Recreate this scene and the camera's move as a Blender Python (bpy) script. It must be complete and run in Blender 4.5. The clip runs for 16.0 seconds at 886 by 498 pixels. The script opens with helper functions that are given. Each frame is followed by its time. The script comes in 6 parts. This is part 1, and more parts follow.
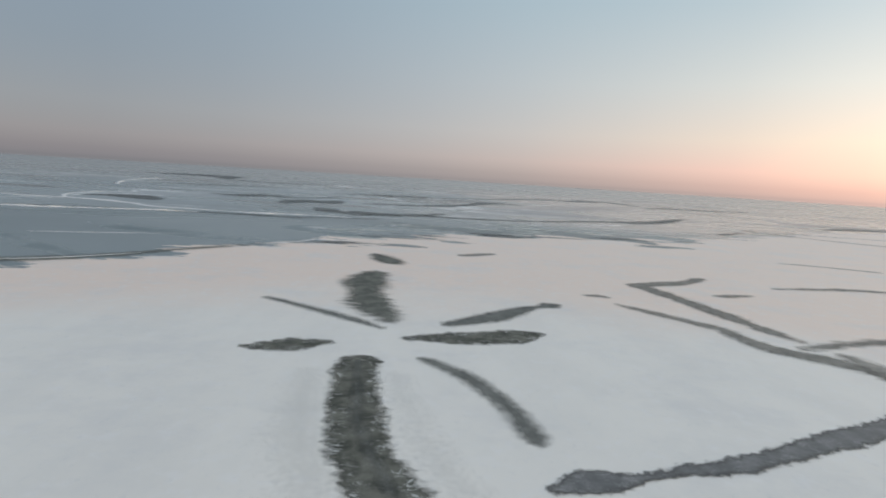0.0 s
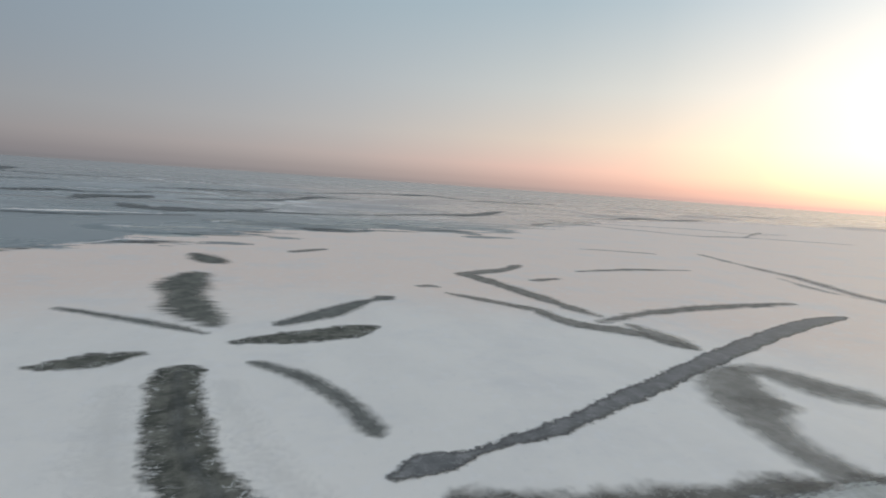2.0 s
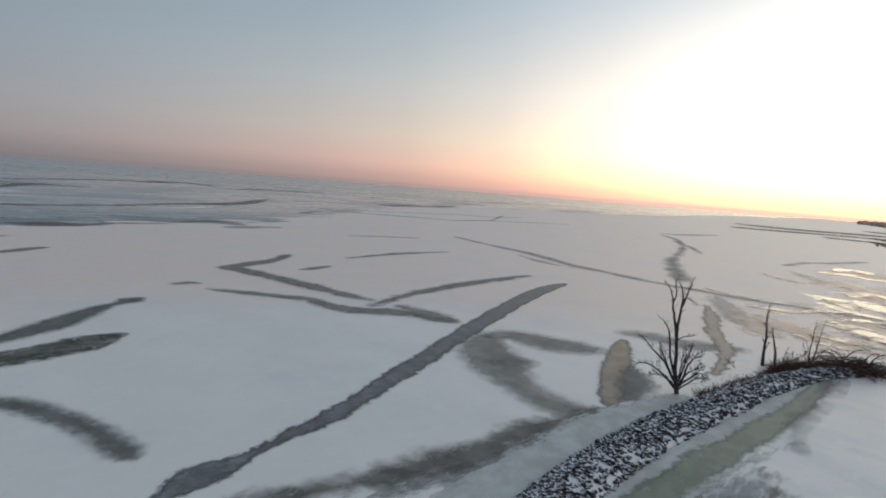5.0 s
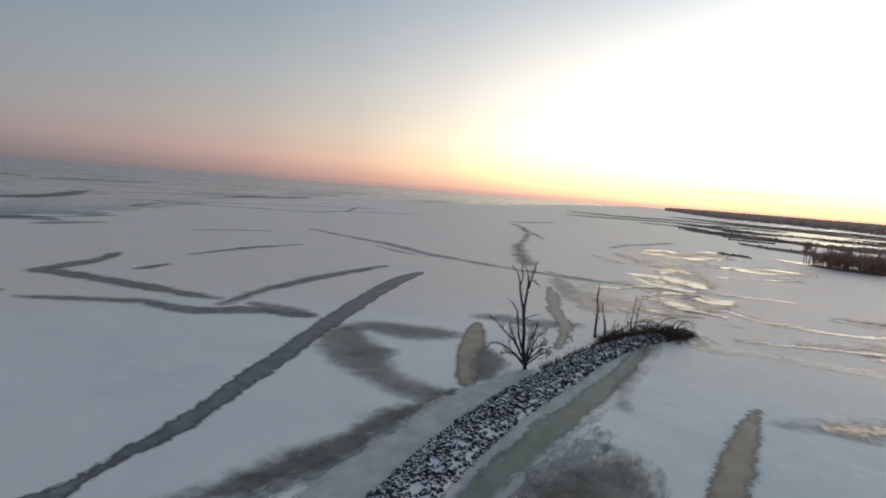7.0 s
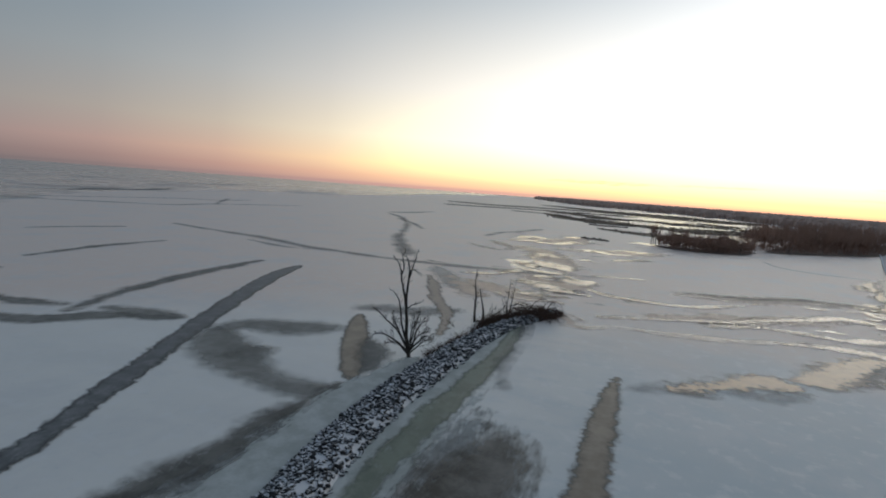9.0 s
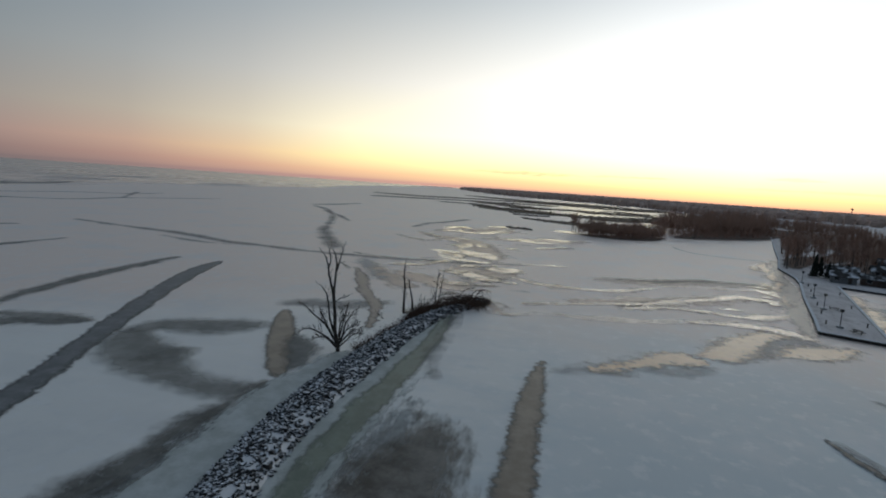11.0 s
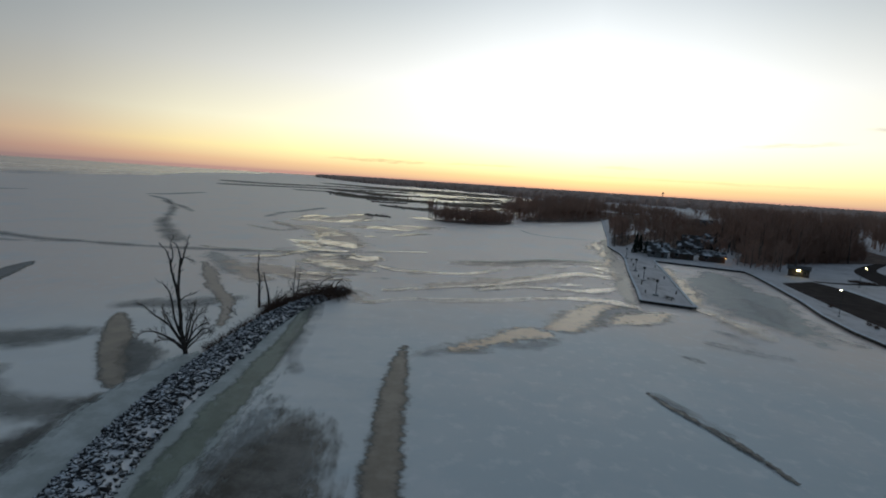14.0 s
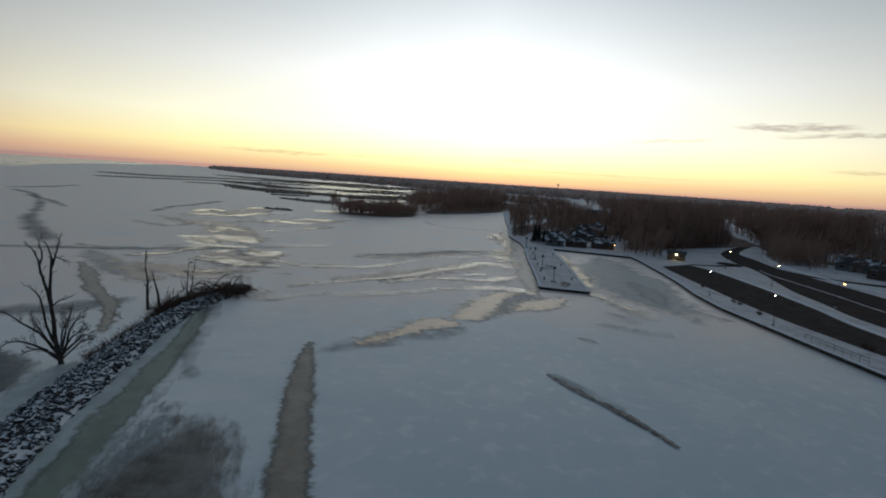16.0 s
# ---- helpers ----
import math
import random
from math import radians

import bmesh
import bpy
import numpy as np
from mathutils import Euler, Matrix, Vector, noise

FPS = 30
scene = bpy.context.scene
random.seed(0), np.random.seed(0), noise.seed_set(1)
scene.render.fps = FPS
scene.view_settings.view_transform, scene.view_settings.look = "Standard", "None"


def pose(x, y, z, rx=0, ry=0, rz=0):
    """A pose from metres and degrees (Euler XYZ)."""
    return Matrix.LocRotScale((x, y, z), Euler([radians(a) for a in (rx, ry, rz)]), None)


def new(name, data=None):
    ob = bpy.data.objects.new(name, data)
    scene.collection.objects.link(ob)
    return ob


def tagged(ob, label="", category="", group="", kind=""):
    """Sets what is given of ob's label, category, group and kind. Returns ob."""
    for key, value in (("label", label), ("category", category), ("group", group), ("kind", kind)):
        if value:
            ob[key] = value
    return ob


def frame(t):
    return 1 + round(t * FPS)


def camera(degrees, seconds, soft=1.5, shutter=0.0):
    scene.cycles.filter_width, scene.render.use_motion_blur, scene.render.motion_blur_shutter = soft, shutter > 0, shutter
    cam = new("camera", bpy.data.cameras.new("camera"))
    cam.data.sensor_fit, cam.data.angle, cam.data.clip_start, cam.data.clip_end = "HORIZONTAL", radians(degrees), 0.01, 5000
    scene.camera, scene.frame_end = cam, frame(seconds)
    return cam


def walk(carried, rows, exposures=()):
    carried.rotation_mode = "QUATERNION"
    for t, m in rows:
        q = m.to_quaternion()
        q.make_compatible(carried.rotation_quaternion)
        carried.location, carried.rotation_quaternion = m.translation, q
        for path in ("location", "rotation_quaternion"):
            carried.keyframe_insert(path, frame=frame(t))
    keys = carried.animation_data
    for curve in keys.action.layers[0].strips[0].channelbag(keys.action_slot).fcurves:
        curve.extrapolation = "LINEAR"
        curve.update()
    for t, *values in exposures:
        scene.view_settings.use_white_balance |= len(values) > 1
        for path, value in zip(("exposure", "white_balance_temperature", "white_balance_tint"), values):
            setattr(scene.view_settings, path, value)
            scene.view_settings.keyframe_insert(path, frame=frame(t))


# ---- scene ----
# ---- camera ----
cam = camera(79.26, 16.0, soft=1.9)
PATH = [
    (0.0, pose(0, 0, 24, 82.348, -3.480, -0.000)),
    (0.5, pose(0, 0, 24, 82.433, -3.654, -3.797)),
    (1.0, pose(0, 0, 24, 82.561, -3.813, -8.209)),
    (1.5, pose(0, 0, 24, 82.703, -3.924, -13.112)),
    (2.0, pose(0, 0, 24, 82.856, -3.946, -17.887)),
    (2.5, pose(0, 0, 24, 82.980, -4.007, -22.558)),
    (3.0, pose(0, 0, 24, 83.057, -4.092, -26.748)),
    (3.5, pose(0, 0, 24, 83.156, -4.189, -30.720)),
    (6.0, pose(0, 0, 24, 83.461, -4.471, -50.043)),
    (6.5, pose(0, 0, 24, 83.529, -4.475, -53.966)),
    (7.0, pose(0, 0, 24, 83.545, -4.537, -57.612)),
    (7.5, pose(0, 0, 24, 83.538, -4.424, -60.702)),
    (8.0, pose(0, 0, 24, 83.610, -4.450, -64.937)),
    (8.5, pose(0, 0, 24, 83.586, -4.337, -68.180)),
    (9.0, pose(0, 0, 24, 83.494, -4.255, -70.499)),
    (11.5, pose(0, 0, 24, 83.036, -3.872, -80.831)),
    (12.0, pose(0, 0, 24, 82.997, -3.874, -83.772)),
    (12.5, pose(0, 0, 24, 82.988, -3.895, -86.694)),
    (13.0, pose(0, 0, 24, 82.946, -3.848, -89.197)),
    (13.5, pose(0, 0, 24, 82.860, -3.838, -91.269)),
    (14.0, pose(0, 0, 24, 82.786, -3.781, -93.470)),
    (14.5, pose(0, 0, 24, 82.690, -3.757, -95.361)),
    (15.0, pose(0, 0, 24, 82.638, -3.756, -97.618)),
    (15.5, pose(0, 0, 24, 82.627, -3.797, -100.582)),
    (16.0, pose(0, 0, 24, 82.617, -3.784, -103.654)),
]
EXPOSURE = [(0.0, 3.19, 7400, 21), (1.5, 3.05, 7380, 21.5), (3.5, 2.82, 7120, 21.5), (7.0, 2.22, 6560, 19.5), (9.0, 1.87, 6360, 18), (12.5, 1.48, 6150, 15), (16.0, 1.31, 5970, 14)]
walk(cam, PATH, EXPOSURE)

# ---- light ----
SUN_AZ = 108.0                       # clockwise from +y, seen from above; the sun has just gone under


class Nodes:
    """Short hand for building a node tree."""

    def __init__(self, tree):
        self.tree = tree
        tree.nodes.clear()

    def add(self, kind, ins=None, **props):
        n = self.tree.nodes.new(kind)
        for k, v in props.items():
            setattr(n, k, v)
        for k, v in (ins or {}).items():
            s = n.inputs[k]
            if isinstance(v, bpy.types.NodeSocket):
                self.tree.links.new(v, s)
            else:
                s.default_value = v
        return n

    def math(self, op, a, b=0.0, clamp=False):
        return self.add("ShaderNodeMath", {0: a, 1: b}, operation=op, use_clamp=clamp).outputs[0]

    def ramp(self, fac, stops, ease="LINEAR"):
        n = self.add("ShaderNodeValToRGB", {0: fac})
        n.color_ramp.interpolation = ease
        els = n.color_ramp.elements
        while len(els) < len(stops):
            els.new(0.5)
        for e, (p, c) in zip(els, stops):
            e.position = p
            e.color = (*c, 1) if isinstance(c, tuple) else (c, c, c, 1)
        return n.outputs[0]

    def mix(self, fac, a, b, kind="RGBA", blend="MIX"):
        n = self.add("ShaderNodeMix", data_type=kind, blend_type=blend)
        ia, ib, out = (6, 7, 2) if kind == "RGBA" else (2, 3, 0)
        for i, v in ((0, fac), (ia, a), (ib, b)):
            if isinstance(v, bpy.types.NodeSocket):
                self.tree.links.new(v, n.inputs[i])
            else:
                n.inputs[i].default_value = (*v, 1) if isinstance(v, tuple) else v
        return n.outputs[out]

    def noise(self, vec, scale, detail=4.0, rough=0.55, distort=0.0):
        return self.add("ShaderNodeTexNoise", {"Vector": vec, "Scale": scale, "Detail": detail, "Roughness": rough, "Distortion": distort}).outputs[0]

    def smooth(self, v, lo, hi):
        return self.add("ShaderNodeMapRange", {0: v, 1: lo, 2: hi, 3: 0.0, 4: 1.0}, interpolation_type="SMOOTHSTEP").outputs[0]

    def scaled(self, vec, x, y, z):
        return self.add("ShaderNodeVectorMath", {0: vec, 1: (x, y, z)}, operation="MULTIPLY").outputs[0]


world = bpy.data.worlds.new("dusk_sky")
scene.world = world
world.use_nodes = True
w = Nodes(world.node_tree)
direction = w.add("ShaderNodeTexCoord").outputs["Generated"]
dx, dy, dz = w.add("ShaderNodeSeparateXYZ", {0: direction}).outputs
height = w.math("POWER", w.math("MAXIMUM", dz, 0.0), 0.5)            # 0 at the horizon, 1 overhead
flat = w.math("POWER", w.math("MAXIMUM", w.math("ADD", w.math("MULTIPLY", dx, dx), w.math("MULTIPLY", dy, dy)), 1e-6), 0.5)
toward = w.math("DIVIDE", w.math("ADD", w.math("MULTIPLY", dx, math.sin(radians(SUN_AZ))), w.math("MULTIPLY", dy, math.cos(radians(SUN_AZ)))), flat)
away = w.math("MULTIPLY", w.math("ARCCOSINE", w.math("MINIMUM", w.math("MAXIMUM", toward, -1.0), 1.0)), 180 / math.pi)   # degrees of bearing from the sunset

UNIT = 6.0
ZENITH = (0.305, 0.41, 0.52)
# dusk colours at these elevations, by bearing from the sunset
ELEVATIONS = (0, 0.8, 2.2, 5, 10, 20, 34)
SKY = {
    0: [(2.5, 1.34, 0.84), (3.9, 2.75, 1.1), (4.8, 4.4, 2.0), (5.0, 4.85, 3.5), (5, 4.95, 4.45), (2.35, 2.5, 2.38), (0.76, 0.9, 0.96)],
    40: [(1.5, 0.9, 0.74), (2.6, 1.66, 0.9), (3.4, 2.75, 1.22), (3.15, 2.9, 1.92), (2.12, 2.06, 1.7), (0.91, 1.06, 1.07), (0.42, 0.56, 0.65)],
    55: [(0.93, 0.62, 0.55), (1.35, 0.81, 0.62), (1.66, 1.12, 0.76), (1.42, 1.25, 0.93), (1.10, 1.12, 1.01), (0.60, 0.78, 0.88), (0.345, 0.49, 0.60)],
    72: [(0.46, 0.385, 0.378), (0.65, 0.475, 0.44), (0.88, 0.62, 0.55), (0.80, 0.73, 0.63), (0.62, 0.71, 0.70), (0.355, 0.53, 0.63), (0.29, 0.42, 0.51)],
    103: [(0.244, 0.268, 0.294), (0.3, 0.317, 0.34), (0.391, 0.401, 0.421), (0.401, 0.455, 0.487), (0.358, 0.46, 0.519), (0.278, 0.439, 0.535), (0.278, 0.385, 0.46)],
    140: [(0.13, 0.176, 0.22), (0.162, 0.202, 0.25), (0.205, 0.244, 0.293), (0.211, 0.267, 0.322), (0.187, 0.265, 0.334), (0.176, 0.275, 0.363), (0.237, 0.325, 0.396)],
}


def sky_at(bearing):
    """Colours up the sky at a bearing, glided between the keys."""
    keys = sorted(SKY)
    table = np.log(np.array([SKY[k] for k in keys]))
    spread = np.arange(-16, 17, 2)
    weight = np.exp(-(spread / 8.0) ** 2)
    total = 0
    for s, g in zip(spread, weight):
        at = abs(bearing + s)
        total = total + g * np.array([[np.interp(at, keys, table[:, i, c]) for c in range(3)] for i in range(len(ELEVATIONS))])
    return np.exp(total / weight.sum())


dusk, last = None, 0
for bearing in range(0, 151, 10):
    cols = [(math.sin(radians(e)) ** 0.5, tuple(float(c) / UNIT for c in col)) for e, col in zip(ELEVATIONS, sky_at(bearing))]
    band = w.ramp(height, cols + [(1.0, tuple(c / UNIT for c in ZENITH))])
    if dusk is None:
        dusk = band
    else:
        step = w.add("ShaderNodeMapRange", {0: away, 1: float(last), 2: float(bearing), 3: 0.0, 4: 1.0}).outputs[0]
        dusk = w.mix(step, dusk, band)
    last = bearing
dusk = w.mix(1.0, dusk, (UNIT, UNIT, UNIT), blend="MULTIPLY")
# thin bars of cloud low over the sunset: bearing, elevation, half length, half height (all degrees), slope, weight
bearing_of_sky = w.math("MULTIPLY", w.math("ARCTAN2", dx, dy), 180 / math.pi)
rise_of_sky = w.math("MULTIPLY", w.math("ARCSINE", dz), 180 / math.pi)
ragged = w.math("SUBTRACT", w.noise(w.scaled(direction, 9.0, 9.0, 60.0), 3.0, 5.0, 0.62), 0.5)
torn_sky = w.smooth(w.noise(w.scaled(direction, 20.0, 20.0, 120.0), 2.0, 4.0, 0.6), 0.36, 0.6)
for at, up, long, tall, slope, weight in ((136.2, 6.55, 5.0, 0.34, 0.0, 0.75), (140.5, 5.9, 6.0, 0.22, 0.03, 0.6), (126.0, 5.15, 4.5, 0.2, 0.05, 0.4),
                                          (87.0, 1.72, 6.0, 0.2, 0.01, 0.5), (97.5, 1.95, 4.5, 0.12, 0.02, 0.35), (111.5, 2.5, 2.5, 0.16, 0.0, 0.3), (142.0, 2.85, 3.0, 0.16, 0.0, 0.4), (118.0, 1.5, 14.0, 0.16, 0.0, 0.22)):
    side = w.math("DIVIDE", w.math("SUBTRACT", bearing_of_sky, at), long)
    over = w.math("SUBTRACT", w.math("SUBTRACT", rise_of_sky, up), w.math("MULTIPLY", side, slope * long))
    over = w.math("DIVIDE", w.math("ADD", over, w.math("MULTIPLY", ragged, tall * 3.0)), tall)
    spread = w.math("ADD", w.math("MULTIPLY", side, side), w.math("MULTIPLY", over, over))
    bar = w.math("MULTIPLY", w.smooth(spread, 1.3, 0.1), w.math("MULTIPLY", w.math("ADD", 0.45, w.math("MULTIPLY", torn_sky, 0.55)), weight))
    dusk = w.mix(bar, dusk, w.mix(1.0, dusk, (0.42, 0.36, 0.40), blend="MULTIPLY"))
sky = w.add("ShaderNodeTexSky", sky_type="NISHITA", sun_disc=False, sun_elevation=radians(2.5), sun_rotation=radians(SUN_AZ),
            air_density=1.0, dust_density=0.2, ozone_density=2.0)
both = w.mix(0.02, dusk, sky.outputs[0])
back = w.add("ShaderNodeBackground", {"Color": both, "Strength": 0.125})
w.add("ShaderNodeOutputWorld", {"Surface": back.outputs[0]})


# ---- materials ----
def material(name):
    m = bpy.data.materials.new(name)
    m.use_nodes = True
    return m, Nodes(m.node_tree)


def finish(n, shader):
    n.add("ShaderNodeOutputMaterial", {"Surface": shader})


def surface(n, colour, rough=0.7, bump=None, strength=0.3, distance=0.1, **more):
    ins = {"Base Color": colour if isinstance(colour, bpy.types.NodeSocket) else (*colour, 1), "Roughness": rough}
    if bump is not None:
        ins["Normal"] = n.add("ShaderNodeBump", {"Height": bump, "Strength": strength, "Distance": distance}).outputs[0]
    ins.update(more)
    return n.add("ShaderNodeBsdfPrincipled", ins).outputs[0]


def where(n):
    return n.add("ShaderNodeNewGeometry").outputs["Position"]


def worn(name, dark, light, scale, rough=0.8, fine=None, relief=0.05, metal=0.0, strength=0.4, snowy=0.0, shine=0.3, drift=1.3):
    """A plain weathered surface: two tones at two scales, with relief; snowy: how much snow lies on what faces up."""
    m, n = material(name)
    p = where(n)
    big, small = n.noise(p, scale, 4.0), n.noise(p, fine or scale * 9, 5.0, 0.65)
    tone = n.smooth(n.math("ADD", n.math("MULTIPLY", big, 0.6), n.math("MULTIPLY", small, 0.4)), 0.34, 0.66)
    col = n.mix(tone, dark, light)
    each = n.add("ShaderNodeObjectInfo").outputs["Random"]
    col = n.mix(n.math("MULTIPLY", each, 0.35), col, dark)
    if snowy:
        up = n.add("ShaderNodeSeparateXYZ", {0: n.add("ShaderNodeNewGeometry").outputs["Normal"]}).outputs[2]
        lies = n.smooth(n.math("ADD", up, n.math("MULTIPLY", n.math("SUBTRACT", n.noise(p, drift, 3.0), 0.5), 1.4)), 1.08 - snowy, 1.42 - snowy)
        col = n.mix(lies, col, (0.78, 0.80, 0.83))
    finish(n, surface(n, col, rough, small, strength, relief, Metallic=metal, **{"Specular IOR Level": shine}))
    return m


def snow_material(name, tint=(0.80, 0.80, 0.81), trodden=0.0):
    m, n = material(name)
    p = where(n)
    drift, grain = n.noise(n.scaled(p, 1, 0.45, 1), 0.12, 5.0, 0.6), n.noise(p, 2.2, 4.0, 0.6)
    col = n.mix(n.smooth(drift, 0.35, 0.7), tint, tuple(c * 0.88 for c in tint))
    col = n.mix(n.math("MULTIPLY", n.smooth(grain, 0.5, 0.8), 0.25), col, (0.70, 0.73, 0.76))
    if trodden:
        # paths and prints worn down to grit
        paths = n.smooth(n.noise(n.scaled(p, 0.5, 1.0, 1.0), 0.2, 5.0, 0.7, 1.5), 0.45, 0.62)
        prints = n.smooth(n.noise(p, 1.1, 4.0, 0.7), 0.5, 0.66)
        col = n.mix(n.math("MULTIPLY", n.math("MULTIPLY", paths, n.math("ADD", 0.4, n.math("MULTIPLY", prints, 0.6))), trodden), col, (0.24, 0.215, 0.205))
    finish(n, surface(n, col, 0.75, n.math("ADD", drift, n.math("MULTIPLY", grain, 0.15)), 0.25, 0.5))
    return m


def lead_material(name, dark, light, soft, bays, fray, grain, rough=(0.3, 0.5), flecks=0.0, thin=1.0, shine=0.2, rim=None, drawn=1.0):
    """Bare wet ice in a break of the snow cover. The mesh carries 'inside', the metres from its edge.
    bays, fray: how far the edge wanders and how far it frays; rim: the tone along the edge; drawn: how far the fray is drawn out."""
    m, n = material(name)
    p = where(n)
    inside = n.add("ShaderNodeAttribute", attribute_name="inside").outputs["Fac"]
    wander = n.math("SUBTRACT", n.noise(p, grain * 0.2, 3.0, 0.55), 0.5)
    torn = n.math("SUBTRACT", n.noise(n.scaled(p, 1.0 / drawn, drawn, 1.0), grain, 5.0, 0.62), 0.5)
    edge = n.math("ADD", inside, n.math("ADD", n.math("MULTIPLY", wander, 3.4 * bays), n.math("MULTIPLY", torn, 3.4 * fray)))
    cover = n.math("MULTIPLY", n.smooth(edge, -soft, soft), thin)
    mottle = n.noise(p, 0.33, 6.0, 0.66)
    col = n.mix(n.smooth(mottle, 0.36, 0.66), dark, light)
    if rim is not None:
        col = n.mix(n.smooth(n.math("ADD", edge, n.math("MULTIPLY", mottle, 0.6)), 1.15, 0.25), col, rim)
    rime = n.noise(n.scaled(p, 0.7, 1.5, 1.0), grain * 0.75, 4.0, 0.6, 0.8)
    if flecks:
        # curls of white rime, thickest near the edge
        curl = n.math("ABSOLUTE", n.math("SUBTRACT", rime, 0.5))
        here = n.smooth(n.noise(p, 0.55, 2.0), 0.44, 0.62)
        bits = n.math("MULTIPLY", n.smooth(curl, 0.030, 0.008), n.math("MULTIPLY", here, n.math("SUBTRACT", 1.15, n.smooth(inside, 0.3, 2.2))))
        col = n.mix(n.math("MULTIPLY", bits, flecks, True), col, (0.60, 0.62, 0.61))
        crumbs = n.noise(p, grain * 1.5, 4.0, 0.65)
        col = n.mix(n.math("MULTIPLY", n.smooth(crumbs, 0.54, 0.72), 0.3 * flecks), col, (0.36, 0.37, 0.33))
    gloss = n.math("ADD", rough[0], n.math("MULTIPLY", n.smooth(mottle, 0.3, 0.75), rough[1] - rough[0]))
    ice = surface(n, col, gloss, n.math("ADD", rime, mottle), 0.12, 0.05, **{"Specular IOR Level": shine})
    clear = n.add("ShaderNodeBsdfTransparent").outputs[0]
    finish(n, n.add("ShaderNodeMixShader", {0: cover, 1: clear, 2: ice}).outputs[0])
    return m


def lake_material():
    """Snow on the lake's ice, and bare ice with ridges and drifted streaks where 'bare' rises over zero."""
    m, n = material("lake_ice_and_snow")
    p = where(n)
    bare = n.add("ShaderNodeAttribute", attribute_name="bare").outputs["Fac"]
    pools = n.add("ShaderNodeAttribute", attribute_name="pools").outputs["Fac"]
    far = n.add("ShaderNodeAttribute", attribute_name="far").outputs["Fac"]
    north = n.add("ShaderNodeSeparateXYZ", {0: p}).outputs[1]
    # blotches in the snow grow stronger toward the harbour side
    patchy = n.math("ADD", 0.05, n.math("MULTIPLY", n.smooth(north, 25.0, -5.0), 0.6))
    drift, grain = n.noise(n.scaled(p, 1, 0.45, 1), 0.10, 4.0, 0.55), n.noise(p, 1.5, 4.0, 0.6)
    snow = n.mix(n.smooth(drift, 0.38, 0.68), (0.86, 0.842, 0.80), (0.815, 0.80, 0.765))
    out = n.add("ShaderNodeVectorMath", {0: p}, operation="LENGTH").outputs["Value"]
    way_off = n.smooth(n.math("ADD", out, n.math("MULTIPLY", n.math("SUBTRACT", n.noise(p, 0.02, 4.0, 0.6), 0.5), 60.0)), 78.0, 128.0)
    # harbour-side snow darkened bluish in its colour, in place of lens falloff and exposure
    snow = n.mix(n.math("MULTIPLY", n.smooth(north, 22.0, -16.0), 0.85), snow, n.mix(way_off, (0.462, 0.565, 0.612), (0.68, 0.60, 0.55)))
    snow = n.mix(n.math("MULTIPLY", n.smooth(n.noise(n.scaled(p, 1.0, 0.6, 1.0), 0.20, 5.0, 0.65), 0.44, 0.66), patchy), snow, n.mix(way_off, (0.525, 0.615, 0.65), (0.70, 0.645, 0.60)))
    # sunset glow put into the farther snow as a pink base tint
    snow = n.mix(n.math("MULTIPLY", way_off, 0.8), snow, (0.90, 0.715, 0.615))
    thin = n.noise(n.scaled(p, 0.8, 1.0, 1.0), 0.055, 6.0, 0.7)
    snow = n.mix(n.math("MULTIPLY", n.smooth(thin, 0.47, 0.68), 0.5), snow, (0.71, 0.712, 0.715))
    tufts = n.noise(p, 0.45, 3.0, 0.6)
    snow = n.mix(n.math("MULTIPLY", n.smooth(tufts, 0.52, 0.70), 0.36), snow, (0.86, 0.86, 0.86))
    specks = n.noise(n.scaled(p, 1.0, 0.7, 1.0), 0.9, 5.0, 0.7)
    snow = n.mix(n.math("MULTIPLY", n.smooth(specks, 0.56, 0.74), 0.3), snow, (0.62, 0.64, 0.66))
    warp = n.noise(p, 0.03, 5.0, 0.62)
    broad = n.noise(n.scaled(p, 0.5, 1.0, 1), 0.009, 3.0, 0.5, 0.5)
    ice = n.mix(n.smooth(broad, 0.36, 0.62), (0.185, 0.235, 0.252), (0.255, 0.305, 0.322))
    # drifted snow and dark refrozen cracks on the bare ice, drawn out along the shore
    streak = n.noise(n.scaled(p, 0.45, 1.0, 1), 0.010, 3.0, 0.5, 1.4)
    calm = n.smooth(far, 0.95, 0.55)
    dusted = n.math("MULTIPLY", n.smooth(streak, 0.52, 0.63), n.math("MULTIPLY", n.smooth(far, 0.12, 0.35), calm))
    sunk = n.math("MULTIPLY", n.smooth(streak, 0.44, 0.36), n.math("MULTIPLY", n.smooth(far, 0.12, 0.35), calm))
    ridge = n.math("ABSOLUTE", n.math("SUBTRACT", n.noise(n.scaled(p, 0.3, 1.0, 1), 0.008, 3.0, 0.5, 0.9), 0.5))
    ridges = n.math("MULTIPLY", n.smooth(ridge, 0.014, 0.005), n.math("MULTIPLY", n.smooth(warp, 0.42, 0.52), calm))
    # finer drift lines and cracks between the broad ones
    fine = n.noise(n.scaled(p, 0.3, 1.0, 1), 0.022, 4.0, 0.6, 1.2)
    # fine lines fade out with distance for a hazy look
    near_by = n.smooth(far, 0.62, 0.3)
    lines = n.math("MULTIPLY", n.smooth(fine, 0.55, 0.66), n.math("MULTIPLY", n.smooth(far, 0.05, 0.2), near_by))
    cracks = n.math("MULTIPLY", n.smooth(fine, 0.44, 0.33), n.math("MULTIPLY", n.smooth(far, 0.08, 0.2), near_by))
    ice = n.mix(n.math("MULTIPLY", lines, 0.38), ice, (0.52, 0.53, 0.54))
